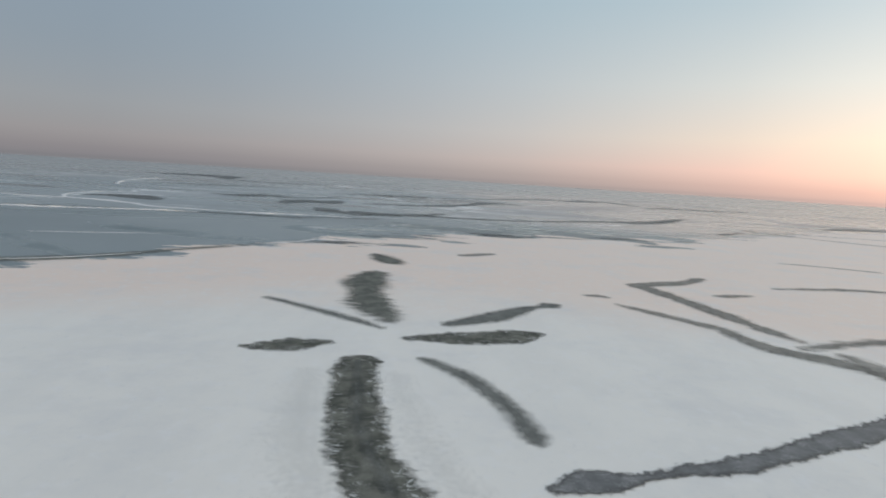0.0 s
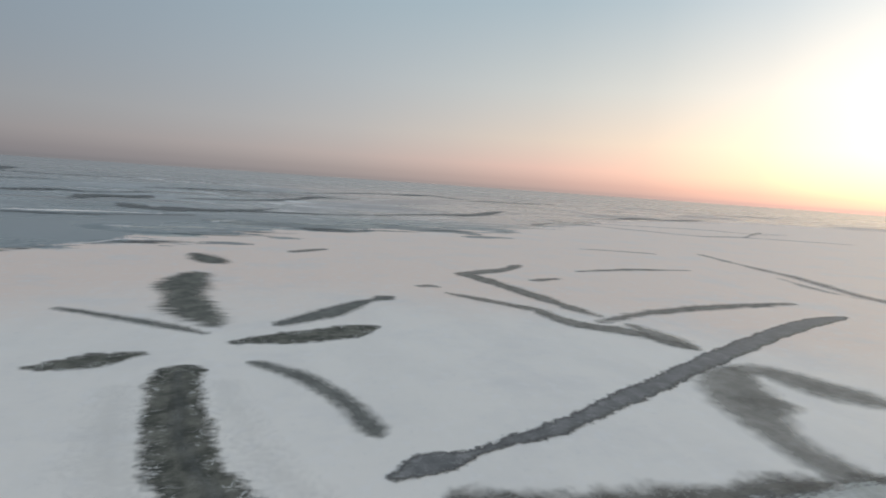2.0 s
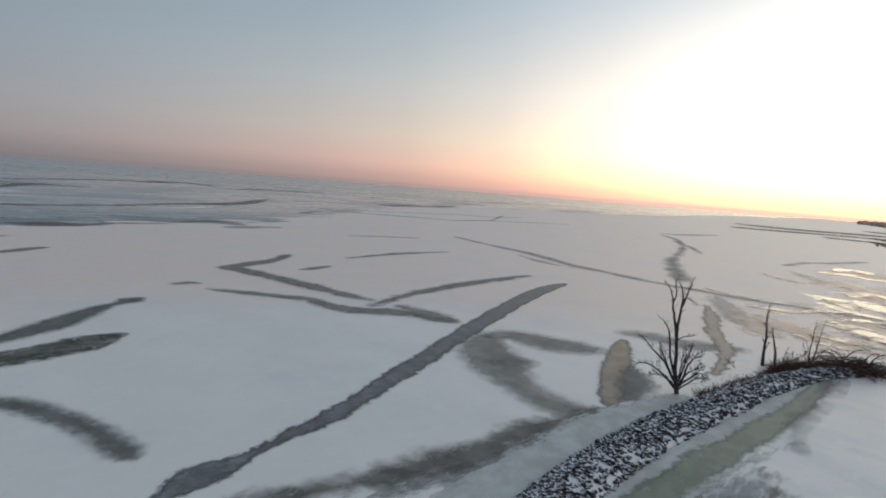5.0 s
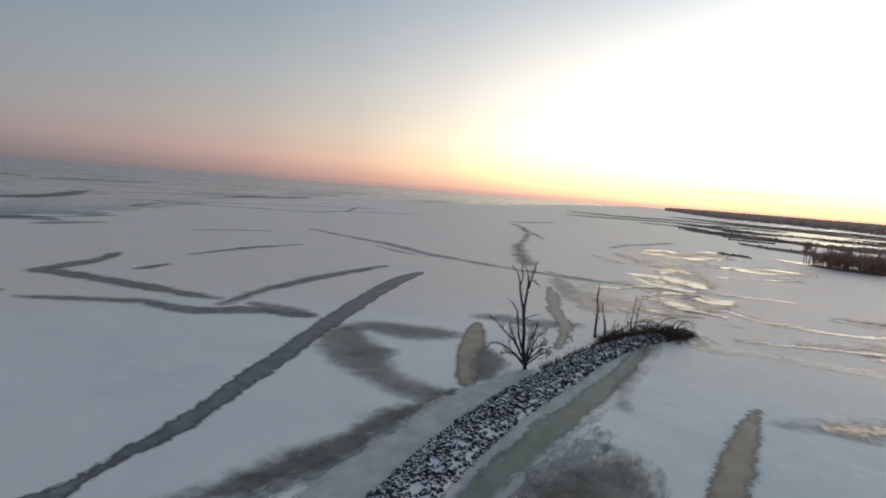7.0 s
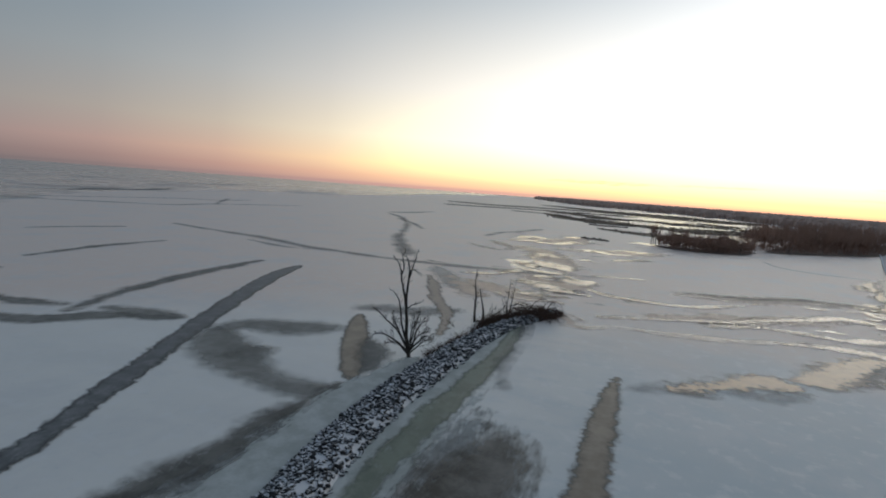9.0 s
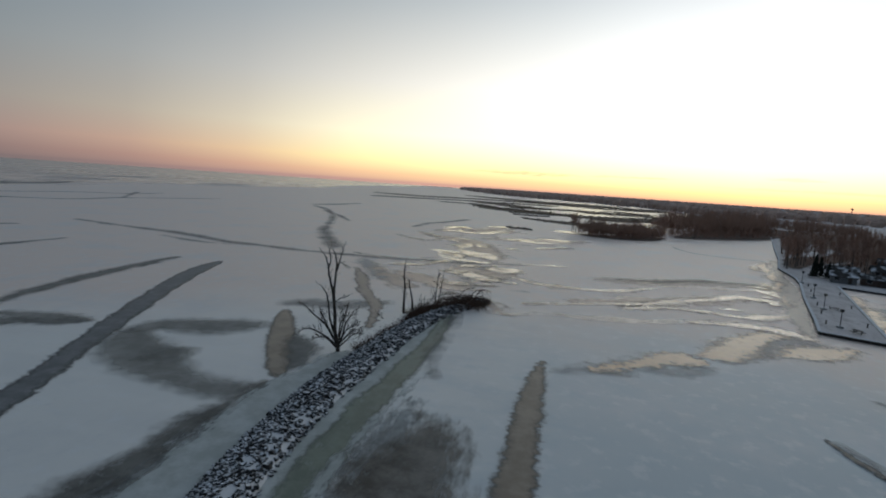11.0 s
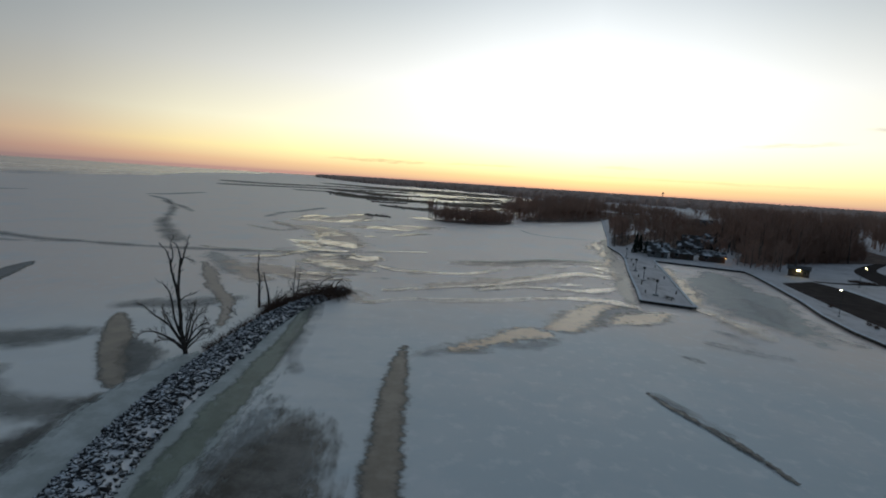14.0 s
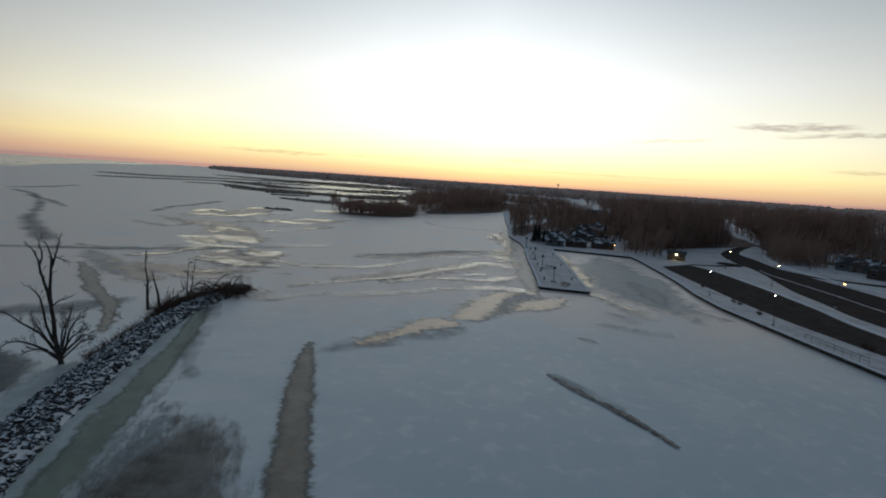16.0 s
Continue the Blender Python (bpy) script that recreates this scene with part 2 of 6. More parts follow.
    ice = n.mix(n.math("MULTIPLY", cracks, 0.45), ice, (0.10, 0.095, 0.09))
    ice = n.mix(n.math("MULTIPLY", dusted, 0.5), ice, (0.55, 0.57, 0.59))
    ice = n.mix(n.math("MULTIPLY", sunk, 0.7), ice, (0.075, 0.066, 0.058))
    ice = n.mix(n.math("MULTIPLY", ridges, n.smooth(far, 0.05, 0.2)), ice, (0.75, 0.77, 0.78))
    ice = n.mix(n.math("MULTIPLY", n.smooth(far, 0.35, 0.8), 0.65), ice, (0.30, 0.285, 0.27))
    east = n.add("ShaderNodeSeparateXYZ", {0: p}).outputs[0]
    # pink sky reflection painted onto snow-dusted ice to the east
    pink_glow = n.math("MULTIPLY", n.smooth(n.math("ADD", east, n.math("MULTIPLY", n.math("SUBTRACT", broad, 0.5), 500.0)), -60.0, 160.0), n.math("MULTIPLY", n.smooth(far, 0.12, 0.24), n.smooth(far, 0.95, 0.5)))
    ice = n.mix(n.math("MULTIPLY", pink_glow, n.math("SUBTRACT", 0.75, n.math("MULTIPLY", n.math("MAXIMUM", sunk, cracks), 0.55))), ice, (0.62, 0.50, 0.44))
    border = n.math("ADD", bare, n.math("MULTIPLY", n.math("SUBTRACT", n.noise(n.scaled(p, 0.35, 1, 1), 0.06, 6.0, 0.66), 0.5), 1.3))
    open_ice = n.smooth(border, -0.02, 0.02)
    wet = n.smooth(n.math("ADD", pools, n.math("MULTIPLY", n.math("SUBTRACT", n.noise(n.scaled(p, 1.0, 0.6, 1), 0.055, 6.0, 0.62, 1.2), 0.5), 2.6)), 0.0, 0.09)
    gloss = n.math("ADD", 0.27, n.math("MULTIPLY", n.math("MAXIMUM", n.math("MAXIMUM", dusted, ridges), lines), 0.3))
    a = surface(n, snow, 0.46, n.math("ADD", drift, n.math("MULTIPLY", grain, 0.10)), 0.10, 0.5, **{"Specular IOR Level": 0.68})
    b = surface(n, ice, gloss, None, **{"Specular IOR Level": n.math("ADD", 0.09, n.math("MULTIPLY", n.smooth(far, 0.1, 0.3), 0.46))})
    # wet pools: sky reflection partly painted as a pale tan base
    c = surface(n, n.mix(n.smooth(warp, 0.4, 0.6), (0.48, 0.405, 0.325), (0.62, 0.535, 0.44)), n.math("ADD", 0.1, n.math("MULTIPLY", warp, 0.25)), None, **{"Specular IOR Level": 0.5})
    dry = n.add("ShaderNodeMixShader", {0: open_ice, 1: a, 2: b}).outputs[0]
    finish(n, n.add("ShaderNodeMixShader", {0: wet, 1: dry, 2: c}).outputs[0])
    return m


SNOW = snow_material("packed_snow")
LAKE = lake_material()
FROST_LEAD = lead_material("frosted_dark_ice", (0.072, 0.076, 0.066), (0.19, 0.194, 0.17), 0.85, 0.7, 0.8, 0.9, (0.55, 0.75), flecks=0.95, shine=0.03, drawn=1.3)
TORN_LEAD = lead_material("torn_grey_ice", (0.098, 0.109, 0.098), (0.207, 0.218, 0.196), 2.1, 1.2, 2.2, 0.42, (0.55, 0.75), flecks=0.3, thin=0.86, shine=0.03, drawn=2.4)
DARK_LEAD = lead_material("dark_refrozen_ice", (0.137, 0.143, 0.148), (0.231, 0.238, 0.241), 0.4, 0.5, 0.5, 1.1, (0.4, 0.6), flecks=0.25, shine=0.12, rim=(0.105, 0.107, 0.107))
BLUR_LEAD = lead_material("dark_blurred_slush", (0.138, 0.149, 0.142), (0.228, 0.240, 0.228), 1.15, 0.35, 0.6, 0.9, (0.6, 0.75), thin=0.86, shine=0.03)
SOFT_LEAD = lead_material("slush_over_ice", (0.215, 0.211, 0.195), (0.338, 0.333, 0.307), 1.35, 1.0, 0.9, 0.6, (0.6, 0.75), thin=0.82, shine=0.05, drawn=1.5)
BLOT = lead_material("pale_blurred_slush", (0.275, 0.269, 0.244), (0.400, 0.390, 0.360), 2.1, 1.3, 1.0, 0.45, (0.6, 0.75), thin=0.74, shine=0.05)
BROWN_LEAD = lead_material("brown_slush", (0.138, 0.119, 0.097), (0.297, 0.264, 0.226), 2.3, 1.6, 2.4, 0.7, (0.5, 0.7), flecks=0.6, thin=0.72, shine=0.06, drawn=1.8)
GREY_SLUSH = lead_material("streaked_grey_slush", (0.221, 0.227, 0.221), (0.442, 0.455, 0.448), 1.2, 1.2, 2.0, 0.6, (0.5, 0.7), flecks=1.0, thin=0.82, shine=0.08, drawn=1.8)
MUD_LEAD = lead_material("dark_grey_slush", (0.122, 0.119, 0.107), (0.225, 0.219, 0.198), 1.4, 1.4, 0.9, 0.55, (0.5, 0.7), flecks=0.35, thin=0.9, shine=0.06)
PALE_LEAD = lead_material("thin_pale_ice", (0.29, 0.235, 0.18), (0.42, 0.345, 0.27), 0.5, 0.45, 0.6, 1.0, (0.4, 0.55), shine=0.15, rim=(0.20, 0.175, 0.15), drawn=0.8)
FINGER = lead_material("brown_grey_ice", (0.26, 0.225, 0.19), (0.38, 0.335, 0.29), 0.25, 0.3, 0.5, 1.2, (0.4, 0.55), shine=0.15, rim=(0.16, 0.145, 0.13))
GREEN_LEAD = lead_material("greenish_ice", (0.185, 0.21, 0.165), (0.265, 0.295, 0.235), 0.55, 0.5, 0.5, 0.8, (0.4, 0.5), flecks=0.25, shine=0.15)
FRINGE = lead_material("rafted_white_ice", (0.50, 0.53, 0.50), (0.70, 0.725, 0.70), 0.6, 0.8, 0.9, 0.9, (0.5, 0.7), flecks=0.6, thin=0.85, shine=0.15, drawn=1.8)
# cracks and pools: dusk sky reflection partly painted as tan base colours
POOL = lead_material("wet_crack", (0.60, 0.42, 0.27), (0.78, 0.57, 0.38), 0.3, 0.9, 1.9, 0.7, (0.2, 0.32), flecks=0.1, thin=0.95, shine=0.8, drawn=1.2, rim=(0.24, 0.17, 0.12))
AMBER = lead_material("painted_amber_pool", (0.66, 0.41, 0.22), (0.84, 0.58, 0.345), 0.25, 1.1, 2.2, 0.8, (0.26, 0.4), thin=0.97, shine=0.42, drawn=0.75, rim=(0.36, 0.24, 0.15))
PIER_ICE = lead_material("pale_smooth_ice", (0.50, 0.435, 0.36), (0.66, 0.575, 0.475), 0.8, 0.9, 1.4, 0.6, (0.3, 0.45), flecks=0.7, thin=0.8, shine=0.3)
BASIN_ICE = lead_material("mottled_harbour_ice", (0.35, 0.415, 0.40), (0.52, 0.565, 0.55), 3.0, 3.4, 3.4, 0.35, (0.35, 0.5), flecks=1.0, thin=0.6, shine=0.2)
DAMP = lead_material("damp_grey_snow", (0.40, 0.405, 0.40), (0.54, 0.545, 0.545), 2.2, 1.6, 1.8, 0.4, (0.4, 0.55), thin=0.55, shine=0.2)
# golden sky reflection painted into the plates, on top of their shine
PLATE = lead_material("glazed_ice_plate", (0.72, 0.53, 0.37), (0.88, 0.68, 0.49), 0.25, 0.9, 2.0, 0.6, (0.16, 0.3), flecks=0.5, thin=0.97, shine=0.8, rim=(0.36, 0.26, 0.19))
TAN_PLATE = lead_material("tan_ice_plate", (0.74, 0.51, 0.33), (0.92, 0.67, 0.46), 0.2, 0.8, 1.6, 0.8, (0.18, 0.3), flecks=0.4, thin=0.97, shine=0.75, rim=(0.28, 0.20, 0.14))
RIMMED_LEAD = lead_material("pale_rimmed_ice", (0.48, 0.385, 0.315), (0.60, 0.495, 0.415), 0.45, 0.9, 0.9, 0.6, (0.4, 0.55), thin=0.8, shine=0.15, rim=(0.23, 0.185, 0.15))
# wet snow tinted warm: sky reflection put into the colour
WASH = lead_material("warm_tinted_snow", (0.66, 0.48, 0.37), (0.82, 0.63, 0.50), 2.6, 3.4, 4.0, 0.22, (0.34, 0.45), thin=0.65, shine=0.35)
RING = lead_material("soaked_brown_slush", (0.40, 0.295, 0.225), (0.58, 0.445, 0.355), 1.6, 2.4, 2.4, 0.4, (0.3, 0.45), thin=0.5, shine=0.25)
FAINT_LEAD = lead_material("faint_slush", (0.221, 0.215, 0.205), (0.364, 0.356, 0.341), 1.9, 1.8, 1.3, 0.45, (0.5, 0.7), thin=0.5, shine=0.08)
# slush stains, pinked in the colour to carry the dusk glow
HALO = lead_material("stained_slush", (0.62, 0.49, 0.37), (0.74, 0.61, 0.49), 2.6, 2.6, 2.6, 0.3, (0.22, 0.36), thin=0.62, shine=0.7)
RIME = lead_material("rime_specks", (0.44, 0.45, 0.44), (0.58, 0.59, 0.58), 2.8, 0.8, 3.0, 1.7, (0.6, 0.8), thin=0.13, shine=0.05)
LAKE_DARK = lead_material("dark_lake_ice", (0.075, 0.083, 0.083), (0.14, 0.152, 0.15), 2.5, 3.0, 3.0, 0.12, (0.35, 0.5), thin=0.75, shine=0.15, drawn=2.0)
LAKE_GREY = lead_material("bare_lake_ice", (0.18, 0.215, 0.225), (0.26, 0.30, 0.31), 1.5, 3.0, 5.0, 0.14, (0.3, 0.45), thin=0.86, shine=0.2, drawn=2.2)
STONE = worn("dark_riprap_stone", (0.020, 0.020, 0.022), (0.078, 0.074, 0.073), 1.6, 0.9, relief=0.05, snowy=0.33, drift=2.2)
BARK = worn("grey_brown_bark", (0.10, 0.083, 0.073), (0.20, 0.168, 0.148), 2.5, 0.9)
# twigs of the woods lightened in the colour, in place of haze
TWIG = worn("winter_twigs", (0.31, 0.195, 0.148), (0.48, 0.32, 0.25), 1.0, 0.9)
# breakwater trees: backlit silhouette put into darker bark and twig colours
SHORE_BARK = worn("dark_silhouette_bark", (0.030, 0.024, 0.020), (0.085, 0.070, 0.060), 2.5, 0.9)
SHORE_TWIG = worn("dark_twigs", (0.045, 0.032, 0.024), (0.11, 0.08, 0.06), 1.0, 0.9)
BRUSH = worn("dry_brush", (0.065, 0.039, 0.028), (0.165, 0.10, 0.072), 1.2, 0.95)


# ---- helpers of the build ----
def mesh_object(name, verts, faces, mat, parent=None, label="", smooth=False):
    me = bpy.data.meshes.new(name)
    me.from_pydata(verts, [], faces)
    me.materials.append(mat)
    if smooth:
        me.shade_smooth()
    ob = new(name, me)
    if parent is not None:
        ob.parent = parent
    return tagged(ob, label)


def part(name, bm, mat, parent=None, label=""):
    me = bpy.data.meshes.new(name)
    bm.to_mesh(me)
    bm.free()
    me.materials.append(mat)
    ob = new(name, me)
    if parent is not None:
        ob.parent = parent
    return tagged(ob, label)


def spline(ctrl, step=1.0):
    """Points along a smooth curve through the control rows, every value gliding."""
    c = [Vector(p) for p in ctrl]
    c = [2 * c[0] - c[1]] + c + [2 * c[-1] - c[-2]]
    out = []
    for i in range(1, len(c) - 2):
        a, b, d, e = c[i - 1:i + 3]
        k = max(2, int((d.xy - b.xy).length / step))
        for j in range(k):
            t = j / k
            out.append(0.5 * ((2 * b) + (d - a) * t + (2 * a - 5 * b + 4 * d - e) * t * t + (3 * b - a - 3 * d + e) * t ** 3))
    out.append(c[-2])
    return out


LAYER = [0]


def lead(ctrl, mat, label, margin=1.6, name="water", category="ice lead"):
    """A long break in the snow along control rows (x, y, width)."""
    LAYER[0] += 1
    z = 0.004 + 0.0005 * LAYER[0]
    line = spline(ctrl, 1.2)
    us = (-1.0, -0.6, -0.25, 0.0, 0.25, 0.6, 1.0)
    # run on past both ends, so that the fray can die out
    past = [0.0] * len(line)
    for end, step in ((0, 1), (-1, -1)):
        d = (line[end].xy - line[end + step].xy).normalized()
        for far in (0.5 * margin + 0.01, margin + 0.02):
            q = Vector((ctrl[end][0] + d.x * far, ctrl[end][1] + d.y * far, ctrl[end][2]))
            if end == 0:
                line.insert(0, q)
                past.insert(0, far)
            else:
                line.append(q)
                past.append(far)
    verts, faces, depth = [], [], []
    n = len(line)
    for i, p in enumerate(line):
        d = (line[min(i + 1, n - 1)].xy - line[max(i - 1, 0)].xy).normalized()
        half = max(p.z, 0.1) / 2
        for u in us:
            off = u * (half + margin)
            verts.append((p.x - d.y * off, p.y + d.x * off, z))
            depth.append(min(half - abs(off), 0.25 * half if past[i] == 0 and i in (2, n - 3) else half) - past[i] * 1.3)
    k = len(us)
    for i in range(n - 1):
        for j in range(k - 1):
            a = i * k + j
            faces.append((a, a + k, a + k + 1, a + 1))
    ob = mesh_object(name, verts, faces, mat)
    ob.data.attributes.new("inside", "FLOAT", "POINT").data.foreach_set("value", depth)
    return tagged(ob, label, category, kind="structure")


# ---- the lake ----
# how far the snow reaches before bare ice, by bearing
REACH = [(-180, 150), (-40, 150), (-31, 150), (-21, 173), (-10.6, 187), (3, 232), (16, 262), (25, 290), (31, 370), (40, 560), (50, 780), (59, 900), (66, 1200), (75, 3000), (80, 9000), (180, 9000)]


def build_lake():
    radii = [0] + [6 * 1.075 ** i for i in range(93)]
    radii[-1] = 4900
    cols = 480
    verts, bare, pools, far = [], [], [], []
    az_list, reach_list = zip(*REACH)
    for r in radii:
        for c in range(cols):
            a = -180 + 360 * c / cols
            x, y = r * math.sin(radians(a)), r * math.cos(radians(a))
            verts.append((x, y, 0))
            edge = float(np.interp(a, az_list, reach_list))
            bare.append(max(-1.5, min(1.5, 2.2 * math.log(max(r, 1) / edge))))
            far.append(max(0.0, min(1.0, math.log(max(r, 1) / 220) / 2.2)))
            # wet pools in the snow east of the rocks and out among the reeds
            ln = math.log(max(r, 1))
            along = math.exp(-((a - 81) / 7) ** 2 - ((ln - 5.22) / 0.36) ** 2)
            mouth = math.exp(-((a - 112) / 7) ** 2 - ((ln - 5.15) / 0.35) ** 2)
            basin = math.exp(-((a - 124) / 5) ** 2 - ((ln - 4.85) / 0.22) ** 2)
            reeds = math.exp(-((a - 96) / 14) ** 2) * (1 / (1 + math.exp(-(r - 430) / 60)))
            wetness = 1.30 * along + 1.05 * mouth + 1.12 * basin + 1.55 * reeds
            pools.append((-1.3 if wetness > 0.05 else -4.0) + wetness)
    faces = []
    for i in range(len(radii) - 1):
        for c in range(cols):
            d = (c + 1) % cols
            faces.append((i * cols + c, (i + 1) * cols + c, (i + 1) * cols + d, i * cols + d))
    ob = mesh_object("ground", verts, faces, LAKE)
    for key, val in (("bare", bare), ("pools", pools), ("far", far)):
        ob.data.attributes.new(key, "FLOAT", "POINT").data.foreach_set("value", val)
    tagged(ob, "frozen lake under wind-packed snow with bare grey ice beyond", "frozen lake", kind="structure")


build_lake()

DARK = "dark wet ice showing through a jagged break in snow"
SOFT = "grey slush soaking through snow with blurred edges"
PALE = "pale thin ice in a frost-edged break in snow"


def pool(ctrl, label, rim=2.6, mat=None):
    """A wet pool with stained slush round it."""
    lead([(x, y, w * 1.2 + 0.6) for x, y, w in ctrl], RING, "soaked grey slush round a pool on the ice", rim)
    return lead(ctrl, mat or POOL, label)


# the star of leads
lead([(-9.1, 66.9, 5.0), (-9.4, 64.3, 4.95), (-8.7, 58.5, 5.04), (-7.7, 52.6, 5.21), (-6.4, 46.6, 5.37), (-5.0, 41.9, 5.52), (-3.3, 38.3, 5.58), (-1.6, 36.0, 5.52)], FROST_LEAD, DARK)
lead([(-1.5, 68.5, 0.6), (0, 67.3, 1.6), (4.6, 62.3, 2.2), (8.5, 54.8, 2.2), (10.2, 48, 1.9), (10.4, 46.5, 0.4)], BLUR_LEAD, DARK, 1.4)
lead([(-4.5, 77, 0.8), (0, 78, 4), (6.3, 79, 6), (13, 81.5, 6), (17.5, 83.4, 1.5)], FROST_LEAD, DARK)
lead([(2, 85.6, 2), (10, 92, 5), (17.3, 100, 3), (20, 102, 1.5), (23, 104.1, 4), (25, 105.5, 0.5)], BLUR_LEAD, SOFT)
lead([(-7.1, 86.0, 1.84), (-9.6, 91.4, 6.43), (-12.0, 98.1, 7.22), (-14.5, 107.4, 6.54), (-15.6, 117.3, 8.41), (-15.2, 128.9, 5.51)], TORN_LEAD, DARK, 4)
lead([(-19, 159, 1), (-14.5, 150, 7), (-10, 142, 2)], TORN_LEAD, DARK, 4)
lead([(-8, 81.4, 0.6), (-14, 86, 1.8), (-20.5, 90.4, 2), (-31.7, 97.6, 0.8)], BLUR_LEAD, SOFT, 1.4)
lead([(-26, 69.5, 0.6), (-20, 70.7, 5), (-14, 73.3, 1)], FROST_LEAD, DARK)
lead([(6.9, 165.5, 2), (12, 169.5, 4.5), (18, 174, 1.5)], SOFT_LEAD, SOFT)
lead([(-9.4, 66, 0.1), (-8.2, 58, 0.3), (-7.0, 50, 0.35), (-4.6, 43, 0.3), (-2.5, 38, 0.1)], BLUR_LEAD, "dark crack down the middle of a lead", 0.8)
lead([(-14.5, 62, 0.5), (-13.5, 54, 2.2), (-11, 44, 3.4), (-8, 37, 3)], RIME, "grey rime speckling snow beside a lead", 3)
lead([(-4, 62, 0.5), (-2, 52, 1.2), (0.5, 44, 1.5), (4, 37, 1)], RIME, "grey rime speckling snow beside a lead", 2)
# ridges and dark refrozen cracks on the bare lake ice
RIDGE = "white pressure ridge on bare lake ice"
CRACK = "dark refrozen crack in bare lake ice"


def ridge(ctrl, rise, seed):
    """A low wall of pushed-up ice blocks along (x, y, width)."""
    random.seed(seed)
    line = spline(ctrl, 2.5)
    us = (-1, -0.5, 0.0, 0.45, 1)
    verts, faces = [], []
    n, k = len(line), len(us)
    for i, p in enumerate(line):
        d = (line[min(i + 1, n - 1)].xy - line[max(i - 1, 0)].xy).normalized()
        fade = min(1.0, 0.15 + i / 6, 0.15 + (n - 1 - i) / 6) * (0.65 + 0.9 * noise.noise(Vector((p.x * 0.03, p.y * 0.03, 4.0))))
        for u in us:
            off = u * p.z / 2 * random.uniform(0.7, 1.3)
            verts.append((p.x - d.y * off, p.y + d.x * off, rise * fade * (1 - abs(u)) * random.uniform(0.6, 1.25) if abs(u) < 1 else -0.05))
    for i in range(n - 1):
        for j in range(k - 1):
            a = i * k + j
            faces.append((a, a + k, a + k + 1, a + 1))
    return tagged(mesh_object("ice_ridge", verts, faces, SNOW), RIDGE, "ice ridge", kind="structure")


ridge([(-330, 308, 2), (-248, 302, 4), (-229, 299, 4), (-211, 303, 4), (-188, 298, 4), (-168, 290, 4), (-149, 278, 5), (-131, 277, 4), (-110, 274.5, 3), (-90, 275, 3), (-68, 281, 2.5), (-47, 282, 1.5)], 0.5, 611)
ridge([(-260, 220, 2), (-196, 239, 3), (-182, 241, 3), (-169, 246.5, 3), (-154, 252.6, 2.5), (-136, 258, 2), (-118, 262, 1.5)], 0.45, 612)
ridge([(-214, 306, 2), (-226, 322, 3), (-233, 342, 3), (-234, 371, 3), (-219, 392, 2)], 0.35, 613)
ridge([(-296, 490, 3), (-325, 545, 4), (-345, 590, 5), (-369, 680, 5), (-368, 706, 3)], 0.7, 614)
ridge([(-177, 835, 4), (-123, 825, 8), (-74, 806, 4)], 0.8, 615)
ridge([(-60, 842, 4), (-20, 835, 7), (14, 764, 5), (51, 717, 3)], 0.7, 616)
ridge([(-222, 434, 3), (-211, 425, 5), (-199, 419, 3)], 0.5, 617)
ridge([(-57, 222, 2), (-52, 222.6, 3), (-47, 222, 2)], 0.35, 618)
ridge([(-54, 166, 1), (-46.5, 177, 2.4), (-42.5, 184, 2.4), (-35, 185, 1)], 0.3, 619)
ridge([(-23, 249, 2), (-21, 253.5, 3), (-14, 265, 2)], 0.4, 620)
ridge([(19, 295, 2), (28, 286.5, 2)], 0.35, 621)
ridge([(47, 303, 2), (58, 303.7, 2)], 0.35, 622)
ridge([(73, 329, 2), (95, 332, 3), (121, 346, 2)], 0.35, 623)
ridge([(-126, 163, 0.8), (-104, 171, 1), (-82, 182, 0.8)], 0.12, 624)
lead([(-530, 980, 30), (-477, 1006, 130), (-427, 1030, 90), (-347, 880, 10)], LAKE_DARK, CRACK, 10)
lead([(-348, 846, 12), (-267, 813, 26), (-201, 855, 20), (-145, 848, 12)], LAKE_DARK, CRACK, 8)
lead([(-201, 244, 2), (-188, 248, 3.5), (-172, 252, 3.5), (-156, 255.5, 3), (-131, 258.6, 2.5), (-120, 260, 3), (-99, 262.4, 5), (-77, 262, 5.5), (-57, 271, 4.5), (-35, 280, 4)], LAKE_DARK, CRACK, 3)
lead([(-222, 330, 6), (-206, 345, 26), (-190, 338, 20), (-172, 322, 8)], LAKE_DARK, CRACK, 6)
lead([(-186, 431, 6), (-158, 428, 26), (-147, 448, 24), (-121, 440, 12), (-91, 475, 10)], LAKE_DARK, CRACK, 6)
lead([(-107, 362, 4), (-105, 399, 24), (-89, 402, 28), (-82, 431, 6)], LAKE_DARK, CRACK, 6)
lead([(-80, 343, 4), (-64, 319, 18), (-50, 316, 28), (-33, 316, 22), (-14, 328, 14), (4, 354, 5)], LAKE_DARK, CRACK, 6)
lead([(-59, 413, 6), (-36, 423, 14), (-5, 442, 16), (26, 496, 12), (53, 563, 18), (85, 545, 10)], LAKE_DARK, CRACK, 6)
lead([(40, 645, 10), (136, 768, 22), (189, 785, 34), (248, 845, 36), (273, 743, 10)], LAKE_DARK, CRACK, 8)
lead([(261, 690, 10), (321, 726, 22), (360, 727, 24), (431, 758, 12)], LAKE_DARK, CRACK, 8)
lead([(-50, 297, 5), (-27, 317, 9), (7, 322, 7), (42, 327, 7), (72, 341, 6)], LAKE_DARK, CRACK, 5)
lead([(64, 335, 5), (109, 368, 9), (136, 378, 16), (164, 403, 14), (197, 450, 8), (221, 480, 4)], LAKE_DARK, CRACK, 5)
